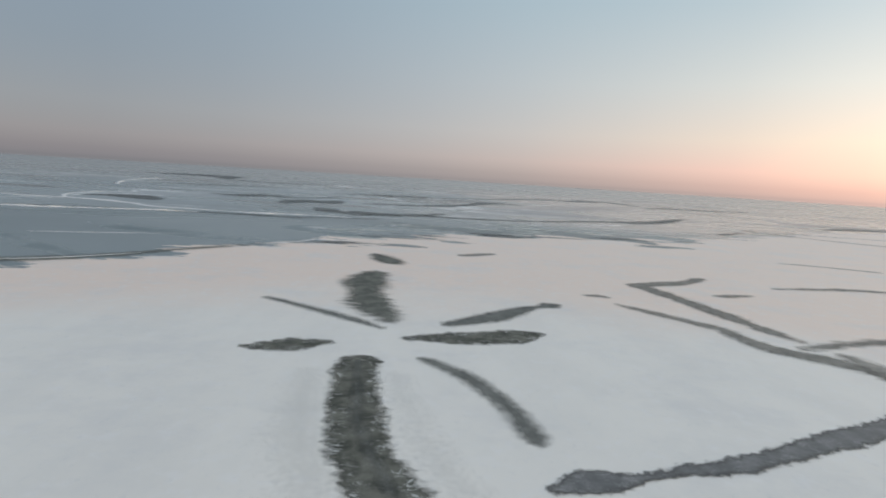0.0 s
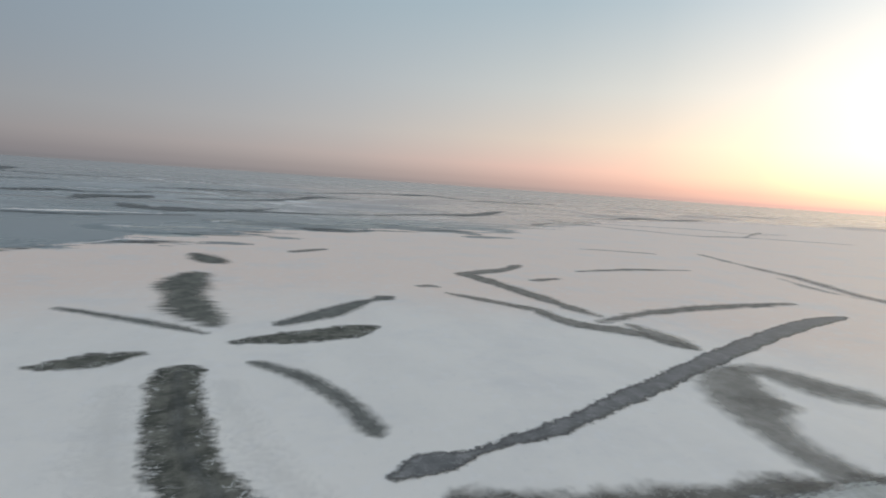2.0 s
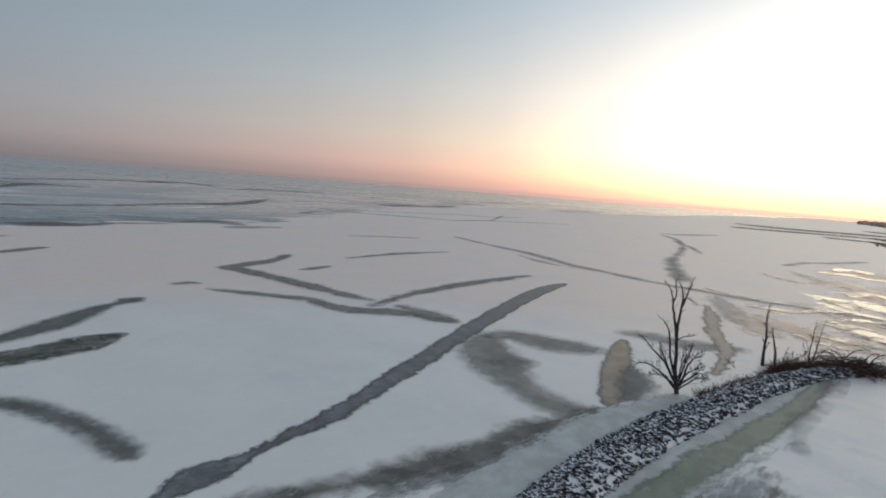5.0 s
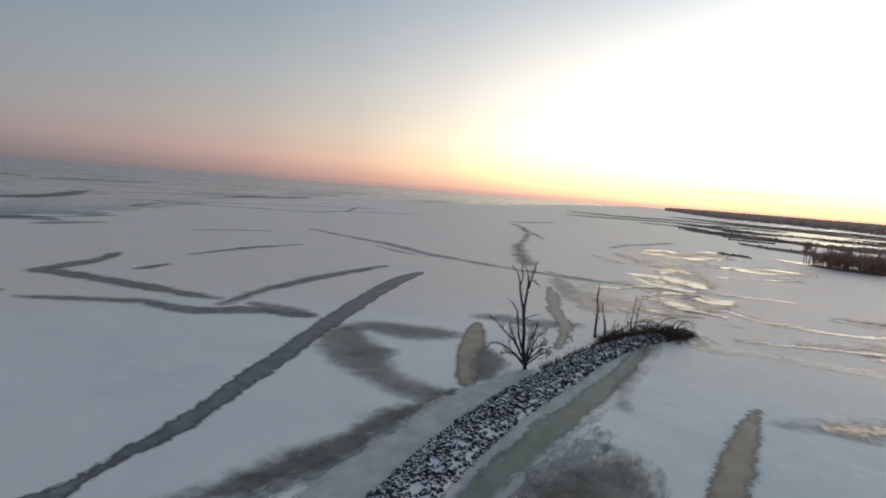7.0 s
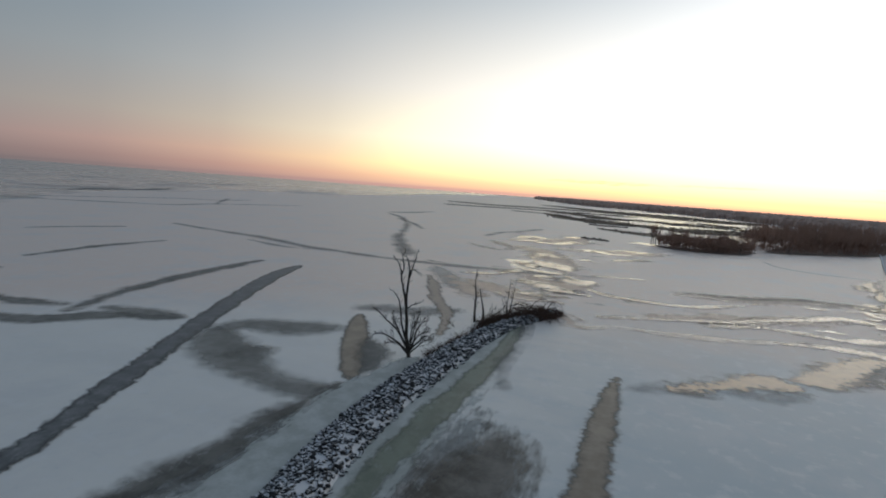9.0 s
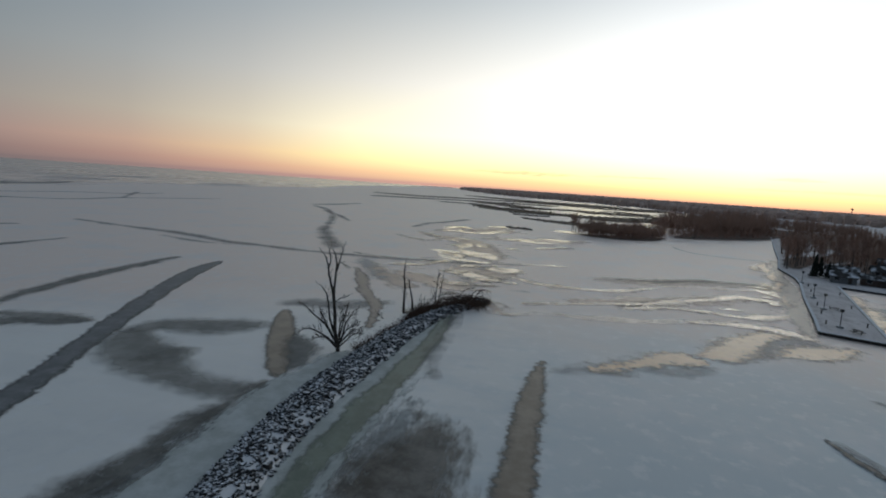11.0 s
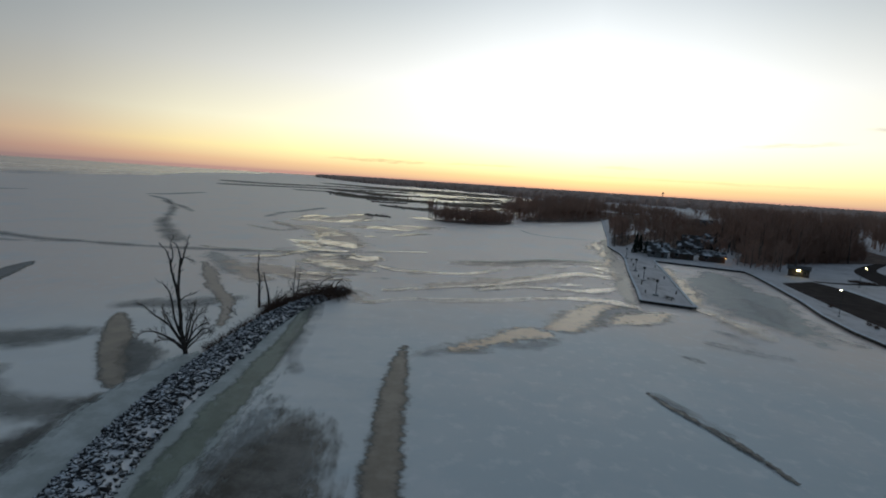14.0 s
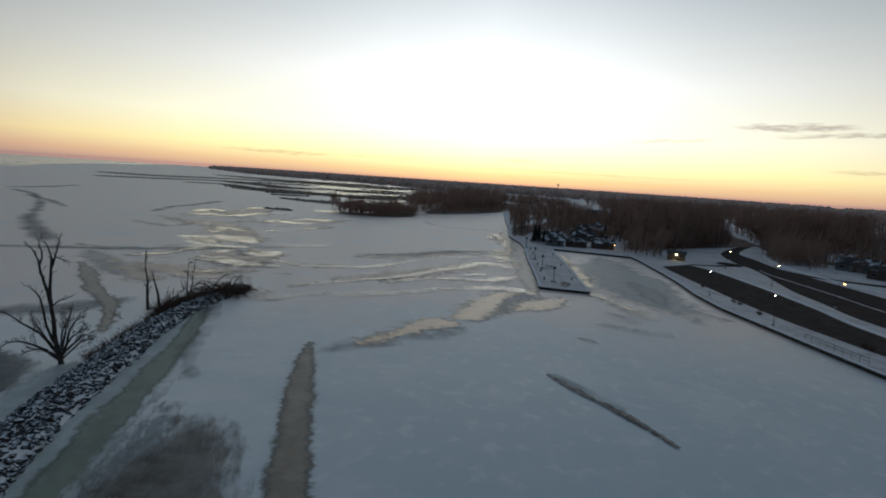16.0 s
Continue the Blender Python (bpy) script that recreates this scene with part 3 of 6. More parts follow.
lead([(-300, 560, 10), (-260, 600, 26), (-200, 640, 10)], LAKE_DARK, CRACK, 8)
lead([(-110, 560, 10), (-60, 590, 26), (20, 620, 10)], LAKE_DARK, CRACK, 8)
GREY = "bare grey lake ice between tongues of snow"
lead([(-25, 263, 8), (-5, 255, 20), (14, 248, 18), (32, 249, 16), (52, 262, 22), (72, 256, 22), (88, 249, 16), (96, 236, 5)], LAKE_GREY, GREY, 8)
lead([(0, 201, 2), (5, 201.4, 8), (8, 199.5, 6), (13.4, 200, 1.5)], LAKE_GREY, GREY, 3)
lead([(-29, 172, 1), (-18, 180, 3.4), (-11, 182, 6), (-4, 181, 1.4)], LAKE_GREY, GREY, 2.5)
lead([(85, 226, 2), (98, 228, 6), (108, 227, 2)], LAKE_GREY, GREY, 3)
lead([(-64, 160, 1), (-52, 168, 2), (-40, 178, 3), (-30, 182, 1)], LAKE_GREY, GREY, 2)
FAR_CRACK = "thin refrozen crack running across far snow"
lead([(165, 314.7, 1), (179, 327.6, 3), (194, 342, 1)], LAKE_DARK, FAR_CRACK, 3)
lead([(208, 367, 3), (228, 326, 5), (250, 306, 5), (273, 284, 5), (312, 288, 5), (355, 276, 5), (390, 265, 3)], FAINT_LEAD, FAR_CRACK, 3)
lead([(208, 367, 3), (250, 357, 4), (292, 351, 4), (337, 344, 5), (356, 329, 6), (381, 325, 5), (407, 331, 3)], FAINT_LEAD, FAR_CRACK, 3)
lead([(318, 289, 1.5), (361, 321, 3), (394, 344, 2)], FAINT_LEAD, FAR_CRACK, 2)
lead([(311, 436, 5), (367, 461, 22), (411, 465, 18), (484, 505, 6)], LAKE_DARK, FAR_CRACK, 6)
# the snow's edge on the bare ice, dark and wet
lead([(-150, 92, 3), (-120, 106, 4), (-97, 117.5, 5), (-89, 123, 5), (-82, 130, 4.2), (-77, 136, 3.6), (-72, 144.5, 2.4), (-66, 152.5, 1.6), (-58, 160, 1)], TORN_LEAD, "dark wet edge of snow against lake ice", 4)
ridge([(-104, 114.5, 1.0), (-95, 119.6, 1.6), (-87, 125.4, 1.6), (-80, 133, 1.2), (-75, 139, 0.8)], 0.16, 625)
random.seed(61)
for _ in range(70):
    a, r = radians(random.uniform(-13, 34)), random.uniform(0.96, 1.25)
    edge = float(np.interp(math.degrees(a), *zip(*REACH)))
    x, y, ln = edge * r * math.sin(a), edge * r * math.cos(a), random.uniform(5, 16)
    lead([(x - ln, y - random.uniform(-2, 2), 0.6), (x, y, random.uniform(1.5, 6)), (x + ln, y + random.uniform(-2, 2), 0.6)],
         FRINGE if r > 1.0 else LAKE_DARK, "scattered ice plates along the edge of the snow", 1.5)
# the chevrons beyond
lead([(75, 148.5, 1), (72, 146.4, 3), (67.3, 140.6, 3.4), (58.4, 136.1, 4.4), (50.1, 131.8, 4.4), (51.9, 127.6, 5), (54.3, 119, 4.6), (56.9, 108.8, 4.4), (59.2, 99.6, 3.8), (60.6, 92.5, 3.2), (62.3, 87.5, 1.4)], SOFT_LEAD, SOFT)
lead([(65.8, 123.8, 0.8), (69, 124.4, 2.6), (72.3, 125.6, 2.2), (76.3, 126.9, 0.8)], SOFT_LEAD, SOFT, 1.4)
lead([(33, 116, 1), (35.8, 116, 2), (38, 114.4, 0.8)], SOFT_LEAD, SOFT, 1.4)
lead([(37.5, 108.6, 0.8), (43, 102.3, 2.2), (48.2, 96.8, 2.8), (51.7, 92.8, 3.2), (52.1, 88.4, 3.6), (53.6, 83.5, 4.2), (56.8, 80.3, 4.0), (60.2, 77.5, 4.0), (63.5, 73.4, 4.4), (65.2, 69.5, 4.2), (66.6, 66.7, 1.6)], SOFT_LEAD, SOFT, 2.5)
lead([(64.6, 81.2, 1.2), (65.7, 76.4, 3.2), (66.5, 71.7, 3.6), (66.4, 67.9, 1.4)], BLOT, SOFT, 2.5)
lead([(59.4, 83.5, 0.8), (66.2, 86.1, 1.8), (74.8, 89.2, 2.6), (87.2, 92.1, 3.2), (100.3, 94.1, 3.4), (114.6, 95.7, 3.2), (124.4, 96.5, 1.6)], SOFT_LEAD, SOFT)
lead([(10.0, 39.2, 0.7), (13, 40.6, 3.2), (15.5, 41.1, 3.1), (18.5, 42, 0.9), (22.6, 43.4, 1.6), (27, 44.6, 2.2), (32.9, 47.1, 2.5), (39, 49.9, 2.9), (45.7, 52.9, 3.2), (54.7, 57.2, 3.4), (65, 62.0, 3.7), (77.4, 67.4, 4.0), (93.6, 74.3, 4.2), (107.9, 79.6, 4.2), (121, 83, 2.8), (125, 83.8, 1)], DARK_LEAD, DARK)
lead([(64, 57, 2.4), (68.4, 56.4, 5.4), (70.4, 53, 6.6), (71.4, 49, 7), (73.6, 46, 6.6), (76, 43.2, 3)], BLOT, SOFT, 3)
lead([(64, 57, 3), (60.5, 54, 6.5), (57.5, 50.5, 8.4), (55, 45.8, 7.6), (52.4, 41, 4.6), (51.2, 37, 4.2), (51, 34, 4.6), (52, 31.4, 2.6)], BLOT, SOFT, 3)
lead([(56.5, 47.6, 4.5), (58.8, 46.2, 5), (61.2, 45, 1.4)], BLOT, SOFT, 2.5)
lead([(14, 35.2, 1.4), (20.6, 33.9, 2.6), (25.5, 32.7, 3.4), (30.5, 31.6, 3.6), (35, 31.0, 3.8), (40, 31.1, 3.6), (45, 31.0, 3.2), (49.5, 30.9, 2.6), (54.5, 30.2, 1.2)], MUD_LEAD, SOFT, 2)
lead([(18, 31.6, 0.8), (26, 30.4, 1.0), (33, 29.6, 1.0), (40, 29.7, 0.8), (46, 30, 0.4)], GREY_SLUSH, "grey crack along the shelf of rafted ice", 1.2)
lead([(86, 44.6, 0.8), (84.1, 43.7, 1.8), (80, 41.9, 3.2), (73, 38.5, 3.8), (66, 35.1, 3.6), (60.4, 32.1, 3.0), (56.6, 30.2, 1.4)], PALE_LEAD, PALE, 1.2)
lead([(72.7, 36, 1), (68, 33, 3.8), (62.5, 30.4, 3), (58.4, 29.4, 0.8)], SOFT_LEAD, SOFT, 1.4)
lead([(88.6, 46.8, 1.6), (92, 45, 4.6), (93, 41, 5), (93.6, 37.6, 5), (98, 32.7, 4.0), (101, 30, 2)], FAINT_LEAD, SOFT, 3)
lead([(136, 50.3, 0.8), (127, 45.9, 2.9), (113.7, 40.4, 2.8), (104, 35.6, 3.2), (98, 32, 2.4), (87, 28.8, 1.4), (80, 27.3, 0.8)], RIMMED_LEAD, PALE)
lead([(182, 188, 1.5), (177, 168.6, 3), (173, 149, 4.6), (171.5, 136, 5), (166, 120, 5.4), (160, 104.5, 4.6), (159.6, 92, 4), (157.6, 80, 4), (157.4, 68, 4), (158.5, 52, 4), (162, 36.5, 4), (166, 23, 4), (172, 7, 2)], FAINT_LEAD, SOFT)
lead([(161, 131, 1), (157, 119.8, 2), (154.6, 109, 2), (155, 101.6, 1)], FAINT_LEAD, SOFT, 2)
lead([(154, 55, 2), (143, 48.6, 4.6), (130.4, 42, 5), (121.4, 36.4, 2)], DAMP, SOFT, 4)
lead([(398, 185, 4), (364, 159, 4), (303, 129, 2.6), (253, 110, 3.4), (226, 100, 5), (199, 86.4, 6), (177, 75, 6), (168, 71, 4)], FAINT_LEAD, SOFT, 3)
lead([(352, 156, 2), (319, 132, 3), (285, 111.5, 2)], FAINT_LEAD, SOFT, 3)
lead([(418, 196, 5), (441, 188, 8), (495, 184, 5)], FAINT_LEAD, SOFT, 4)
lead([(235, 68.8, 2), (224, 58, 4), (220, 50, 4.6), (234, 45.6, 2)], RING, SOFT, 3)
lead([(257, 64, 3), (247, 56, 5), (232, 48, 3)], RING, SOFT, 3)
lead([(280, 73, 2), (316, 72, 4), (336, 66, 5), (380, 58.5, 4)], FAINT_LEAD, SOFT, 3)
lead([(89, 138.5, 0.8), (103, 142, 2.4), (114, 143.8, 2.8), (136, 143.8, 1.2)], SOFT_LEAD, SOFT, 1.2)
lead([(125, 194.6, 0.8), (138, 191.5, 2), (155, 184.7, 1)], SOFT_LEAD, SOFT, 1.2)
# beside the rocks
SHELF = "white rafted ice shelf frozen along the rock breakwater"
lead([(15, 23.4, 4), (25, 25.4, 4.4), (34, 26.6, 4.8), (40, 27.2, 4.8), (47, 27.7, 4.6), (54, 27.7, 4.2), (60.5, 27.1, 3.6), (68, 26.2, 2.2)], FRINGE, SHELF, 0.8)
lead([(15, 17, 3), (25, 18.8, 3.4), (35.3, 19.6, 3.6), (45, 20.2, 3.8), (53, 20.2, 4.0), (62.6, 19.7, 4.2), (73, 18.9, 3.8), (85, 17.8, 3.0), (95, 17.0, 1.8)], FRINGE, SHELF, 0.8)
lead([(16, 15.0, 2.8), (26, 16.4, 3.2), (36, 17.2, 3.2), (43, 17.4, 3.4), (49, 17.4, 3.4), (57, 17.1, 3.2), (66, 16.5, 3.2), (75, 16.3, 2.6), (82, 16.3, 2.2), (93, 16.9, 1.6), (99, 16.8, 1.0)], GREEN_LEAD, "greenish smooth ice in a channel beside the rocks", 0.9)
lead([(18, 12.0, 3.0), (28, 12.8, 4.0), (36.5, 12.9, 4.6), (41.5, 12.9, 4.4), (47, 13.0, 3.2), (52, 13.2, 1.8), (56, 13.2, 0.6)], GREY_SLUSH, "streaked grey slush beside a green channel", 1.6)
lead([(20, 8.2, 5), (30, 9.4, 8), (37, 10, 9.0), (42, 9.8, 8.6), (46, 9.5, 6.6), (49.7, 9.8, 4.0), (51.5, 11.0, 1.8)], BROWN_LEAD, "brown-grey slush patch soaking through thin snow", 2)
lead([(98, 15.8, 0.8), (91, 15.3, 1.4), (84, 14.9, 1.6), (74.5, 14.9, 1.5), (69, 14.4, 0.8), (63, 12.6, 0.6)], FAINT_LEAD, "ragged brown slush along a green channel", 1.0)
lead([(22, 14.3, 0.9), (31, 15.4, 1.0), (36.2, 15.8, 0.9), (41, 16.0, 0.8), (46, 15.7, 0.75), (53, 15.2, 0.7), (60, 14.3, 0.65), (66, 13.2, 0.4)], FRINGE, "white ridge of refrozen ice beside a green channel", 0.4)
lead([(75.2, -0.7, 0.5), (73.2, -0.4, 1.1), (69.8, -0.05, 1.7), (64.6, 0.2, 2.5), (58, 0.5, 3.0), (51, 0.8, 3.1), (44.5, 0.9, 3.2), (38.4, 1.0, 3.3), (30, 0.7, 3.5), (24, 0.2, 3.5)], PALE_LEAD, PALE, 1)
MIRROR = "shallow wet pool on the ice, sky reflection partly in its colour"
lead([(72, -2.6, 0.8), (74.4, -6.7, 2.2), (75.5, -10.9, 1.8), (77.4, -15.2, 2.2), (78.8, -20.5, 2.8), (82, -24, 1.6)], DAMP, SOFT, 2)
lead([(91, -32, 1.4), (96, -36.6, 3.6), (103, -41, 4), (106, -45.5, 6), (104.5, -48.5, 3)], DAMP, SOFT, 3)
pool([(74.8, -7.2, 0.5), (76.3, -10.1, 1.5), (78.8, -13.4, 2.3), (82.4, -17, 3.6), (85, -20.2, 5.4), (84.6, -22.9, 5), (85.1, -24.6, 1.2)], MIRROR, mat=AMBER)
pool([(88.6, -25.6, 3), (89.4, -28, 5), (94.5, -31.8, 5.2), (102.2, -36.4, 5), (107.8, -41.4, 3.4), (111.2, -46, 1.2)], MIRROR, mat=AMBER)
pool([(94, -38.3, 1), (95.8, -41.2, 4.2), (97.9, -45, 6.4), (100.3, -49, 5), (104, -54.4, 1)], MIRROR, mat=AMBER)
lead([(61, -30.4, 0.2), (57.9, -30.9, 0.6), (55, -31.7, 0.7), (52.2, -32.8, 0.8), (48.8, -33.7, 0.8), (45.5, -34.4, 0.6), (41.3, -34.9, 0.2)], FINGER, PALE, 0.8)
lead([(61, -30.2, 0.1), (57.9, -30.6, 0.22), (55, -31.35, 0.26), (52.2, -32.4, 0.3), (48.8, -33.3, 0.3), (45.5, -34.1, 0.26), (41.3, -34.8, 0.1)], DARK_LEAD, "thin dark crack along a pale lead", 0.5)
lead([(60.4, -31.3, 0.1), (57.6, -32.0, 0.4), (55.0, -32.9, 0.5), (52.4, -33.7, 0.3), (50, -34.3, 0.1)], FAINT_LEAD, "thin grey crack beside a pale lead", 0.6)
lead([(76, -43, 0.3), (74.8, -43.9, 1.1), (73.4, -44.3, 0.3)], SOFT_LEAD, SOFT, 1)
STAIN = "warm brownish tint on snow, dusk glow in its colour"
for stain in (
    [(134.2, 38.8, 5.8), (132.7, 33.5, 8.8), (124.6, 24.8, 7.9), (122.2, 19.1, 4.7)], [(243.6, 49.4, 9), (231.3, 35.4, 11), (206.2, 24.3, 12), (182, 16.8, 4)],
    [(160, 27.9, 3), (147.8, 19.4, 10), (148.3, 13.2, 15), (152.3, 8.7, 4)], [(110.5, 11.6, 1.2), (106.1, 9.8, 2.8), (101.2, 7.5, 2.2), (100.2, 5.7, 0.8)],
    [(141, 46.6, 2), (129, 38.7, 4), (115.5, 30.9, 3)], [(120, -6, 2), (130, -22, 6), (138, -36, 7), (148, -50, 6)], [(250, 26, 6), (258, 8, 16), (268, -8, 14), (280, -18, 4)],
    [(270, 58, 8), (286, 46, 20), (300, 32, 20), (330, 24, 6)],
):
    lead(stain, WASH, STAIN, 5)
CREASE = "narrow wet crack across the ice, sky reflection partly in its colour"
pool([(145, 8.6, 0.6), (141.8, 5.0, 1.8), (139.1, 2.6, 1.4), (138.7, -1.1, 1.8), (138.8, -13.8, 1.6), (142.4, -20.1, 1.6), (151, -28.6, 0.8)], CREASE, 1.6)
pool([(113.1, 4.2, 0.6), (117, -3, 0.9), (120.3, -9.7, 0.9), (123.6, -16.4, 1.2), (127.8, -23.7, 1.5), (134, -30.4, 2.4), (142.2, -41, 2.2), (149.4, -49.2, 3.8), (149, -53, 4.6), (149.4, -56.5, 2)], CREASE, 1.8)
pool([(119.6, -17.2, 1), (125.2, -27.2, 1.4), (125.1, -33.7, 1.7), (123.4, -42.3, 2), (125.7, -47, 3.4), (130.4, -54.7, 1.6)], CREASE, 1.8)
lead([(118.4, -17, 2), (122.3, -21.5, 3.8), (127.5, -26.3, 3.8), (135, -32, 1.4)], HALO, STAIN, 2)
pool([(112.7, -28.3, 0.6), (113.9, -34.5, 1.6), (114.6, -40.8, 3.4), (112.7, -45.9, 4), (109, -49, 1.6)], CREASE)
lead([(100.2, 8.9, 0.6), (106.1, -0.8, 1.4), (106.4, -8.8, 1.8), (109, -20.5, 1.6), (112.7, -28.3, 0.6)], HALO, STAIN, 1.4)
lead([(130, -39.7, 0.6), (131.6, -42.2, 1.6), (130.4, -44, 0.6)], PLATE, CREASE, 1)
lead([(173.6, 10.1, 0.8), (175.2, 3.7, 1.4), (176.9, -2.9, 1.5), (177.3, -6.7, 0.8)], PLATE, CREASE, 1.2)
lead([(157, -13, 2), (159, -25.6, 9), (166, -38, 10), (171, -50, 10), (176, -68, 4)], RING, SOFT, 5)
lead([(160.5, -12.6, 1), (161.9, -22.6, 3.4), (164.9, -33.4, 3.8), (174, -48, 3.2), (175.6, -63, 1.2)], FAINT_LEAD, SOFT, 2)
# plates of glazed ice pushed up beyond the rocks
GLAZED = "glazed ice plate lying in stained slush"
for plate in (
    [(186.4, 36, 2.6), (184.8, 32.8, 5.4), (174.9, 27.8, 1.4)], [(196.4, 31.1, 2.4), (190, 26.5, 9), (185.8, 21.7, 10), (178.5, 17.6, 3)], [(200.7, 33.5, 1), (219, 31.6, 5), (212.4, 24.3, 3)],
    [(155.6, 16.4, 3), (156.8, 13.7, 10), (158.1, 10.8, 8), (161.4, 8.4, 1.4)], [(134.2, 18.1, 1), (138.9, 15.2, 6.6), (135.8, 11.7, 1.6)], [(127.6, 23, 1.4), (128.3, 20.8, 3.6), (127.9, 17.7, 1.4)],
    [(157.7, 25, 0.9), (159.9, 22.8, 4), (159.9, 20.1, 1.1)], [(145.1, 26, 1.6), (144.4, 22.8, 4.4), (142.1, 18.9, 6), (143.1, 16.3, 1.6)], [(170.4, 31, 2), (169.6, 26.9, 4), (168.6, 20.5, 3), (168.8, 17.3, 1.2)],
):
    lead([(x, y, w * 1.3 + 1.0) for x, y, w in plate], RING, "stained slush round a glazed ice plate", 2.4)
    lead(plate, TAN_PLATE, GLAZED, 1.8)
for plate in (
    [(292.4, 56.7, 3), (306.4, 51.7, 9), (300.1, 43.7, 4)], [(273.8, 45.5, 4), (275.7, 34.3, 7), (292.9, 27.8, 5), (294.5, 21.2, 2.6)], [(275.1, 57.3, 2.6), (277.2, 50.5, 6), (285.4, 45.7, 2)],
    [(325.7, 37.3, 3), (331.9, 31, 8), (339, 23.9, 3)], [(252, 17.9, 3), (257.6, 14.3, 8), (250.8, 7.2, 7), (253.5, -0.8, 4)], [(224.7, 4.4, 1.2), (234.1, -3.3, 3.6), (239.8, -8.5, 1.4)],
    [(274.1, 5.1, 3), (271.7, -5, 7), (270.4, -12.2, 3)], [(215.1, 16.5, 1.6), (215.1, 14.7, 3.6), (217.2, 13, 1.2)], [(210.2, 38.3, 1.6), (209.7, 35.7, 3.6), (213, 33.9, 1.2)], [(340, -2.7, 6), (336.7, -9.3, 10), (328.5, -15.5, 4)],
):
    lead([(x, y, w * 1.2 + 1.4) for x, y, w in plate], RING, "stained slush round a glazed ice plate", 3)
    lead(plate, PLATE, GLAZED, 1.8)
pool([(147.7, 44.7, 0.8), (151.3, 39.1, 2.8), (152.9, 35.5, 1.4), (161.3, 33.2, 1.8), (164.1, 30, 0.8)], GLAZED, 1.6)
pool([(145.8, 29.2, 0.6), (143.9, 26.5, 1.6), (142.4, 22.9, 0.7)], GLAZED, 1.6)
lead([(163.5, 61.2, 0.6), (162.2, 55.6, 0.9), (161.6, 48.6, 1.0), (161.8, 40.2, 1.0), (164.8, 31.4, 0.6)], RING, "faint brown crack across snow", 1)
lead([(232.5, 0.4, 2), (236, -4.6, 4), (237.6, -10.1, 3)], FAINT_LEAD, "dark slush heart of a glazed ice plate", 2)


def scatter_pools():
    """Wet patches between plates of snow, where the ice has been pushed up beyond the rocks."""
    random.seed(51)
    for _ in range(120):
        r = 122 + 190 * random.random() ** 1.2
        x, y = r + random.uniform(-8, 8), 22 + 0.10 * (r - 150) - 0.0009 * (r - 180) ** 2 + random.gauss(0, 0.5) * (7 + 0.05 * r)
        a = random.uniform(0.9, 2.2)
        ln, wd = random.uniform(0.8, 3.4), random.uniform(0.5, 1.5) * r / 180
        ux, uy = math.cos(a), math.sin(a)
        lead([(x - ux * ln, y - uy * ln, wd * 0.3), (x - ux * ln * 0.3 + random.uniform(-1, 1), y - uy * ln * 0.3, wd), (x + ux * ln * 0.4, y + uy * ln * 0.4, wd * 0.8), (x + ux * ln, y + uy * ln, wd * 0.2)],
             random.choice((TAN_PLATE, PLATE, PLATE, RING, FAINT_LEAD)), "wet patch between plates of snow, dusk glow partly in its colour", 1.4)


scatter_pools()
# stains and refrozen lines about the harbour mouth
lead([(168, -100, 4), (156, -95, 12), (142, -88, 17), (128, -84, 20), (112, -79, 18), (98, -76, 10), (86, -73, 3)], BASIN_ICE, "grey glazed ice inside the harbour", 6)
lead([(84, -52, 1), (80, -56, 2), (77, -61, 1)], DAMP, SOFT, 1.5)
# in the harbour mouth
lead([(262, -98, 2), (229, -88.4, 4), (207, -79.5, 4.5), (186, -74, 5), (165, -67.4, 5), (146, -61.2, 4.6), (126, -54.4, 4), (112, -50.5, 2)], PIER_ICE, "smooth pale ice along the pier's outer edge", 2)
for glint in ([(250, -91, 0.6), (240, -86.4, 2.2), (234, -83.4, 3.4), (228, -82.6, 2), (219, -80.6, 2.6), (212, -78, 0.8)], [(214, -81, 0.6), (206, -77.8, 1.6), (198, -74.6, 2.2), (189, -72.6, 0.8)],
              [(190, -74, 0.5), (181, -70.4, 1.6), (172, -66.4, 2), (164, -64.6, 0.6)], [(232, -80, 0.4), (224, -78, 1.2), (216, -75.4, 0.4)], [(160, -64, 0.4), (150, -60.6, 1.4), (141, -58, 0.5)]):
    pool(glint, "wet ice in the bay's corner, sky reflection partly in its colour", 1.6, AMBER)
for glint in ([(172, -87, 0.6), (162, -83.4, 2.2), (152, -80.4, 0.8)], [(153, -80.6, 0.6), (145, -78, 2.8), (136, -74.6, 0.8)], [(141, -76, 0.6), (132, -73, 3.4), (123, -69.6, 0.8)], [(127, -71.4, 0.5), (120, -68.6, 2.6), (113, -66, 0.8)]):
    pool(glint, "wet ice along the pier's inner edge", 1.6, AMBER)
ridge([(168, -83.4, 0.8), (156, -79.6, 1.3), (146, -76, 1.6), (138, -73.4, 1.4), (128, -70.2, 1.6), (119, -67.2, 1.2), (111, -64.6, 0.8)], 0.28, 631)
lead([(111, -64.2, 1), (106, -65.6, 2), (100, -64.6, 2.4), (95, -65.3, 2), (88, -64.2, 0.8)], HALO, "wet ice beyond the end of the pier", 3)
pool([(109, -62.5, 0.6), (104, -65, 1), (99, -64.4, 1.2), (92, -65, 0.8)], "wet ice beyond the end of the pier")
lead([(91.5, -57, 0.4), (89, -58.6, 1.2), (84.5, -59.2, 0.4)], DAMP, "grey slush streak inside the harbour", 1.5)
lead([(124, -83, 2), (114, -81, 4), (105, -77.6, 4), (97, -74.7, 1)], DAMP, "grey slush patch inside the harbour", 4)
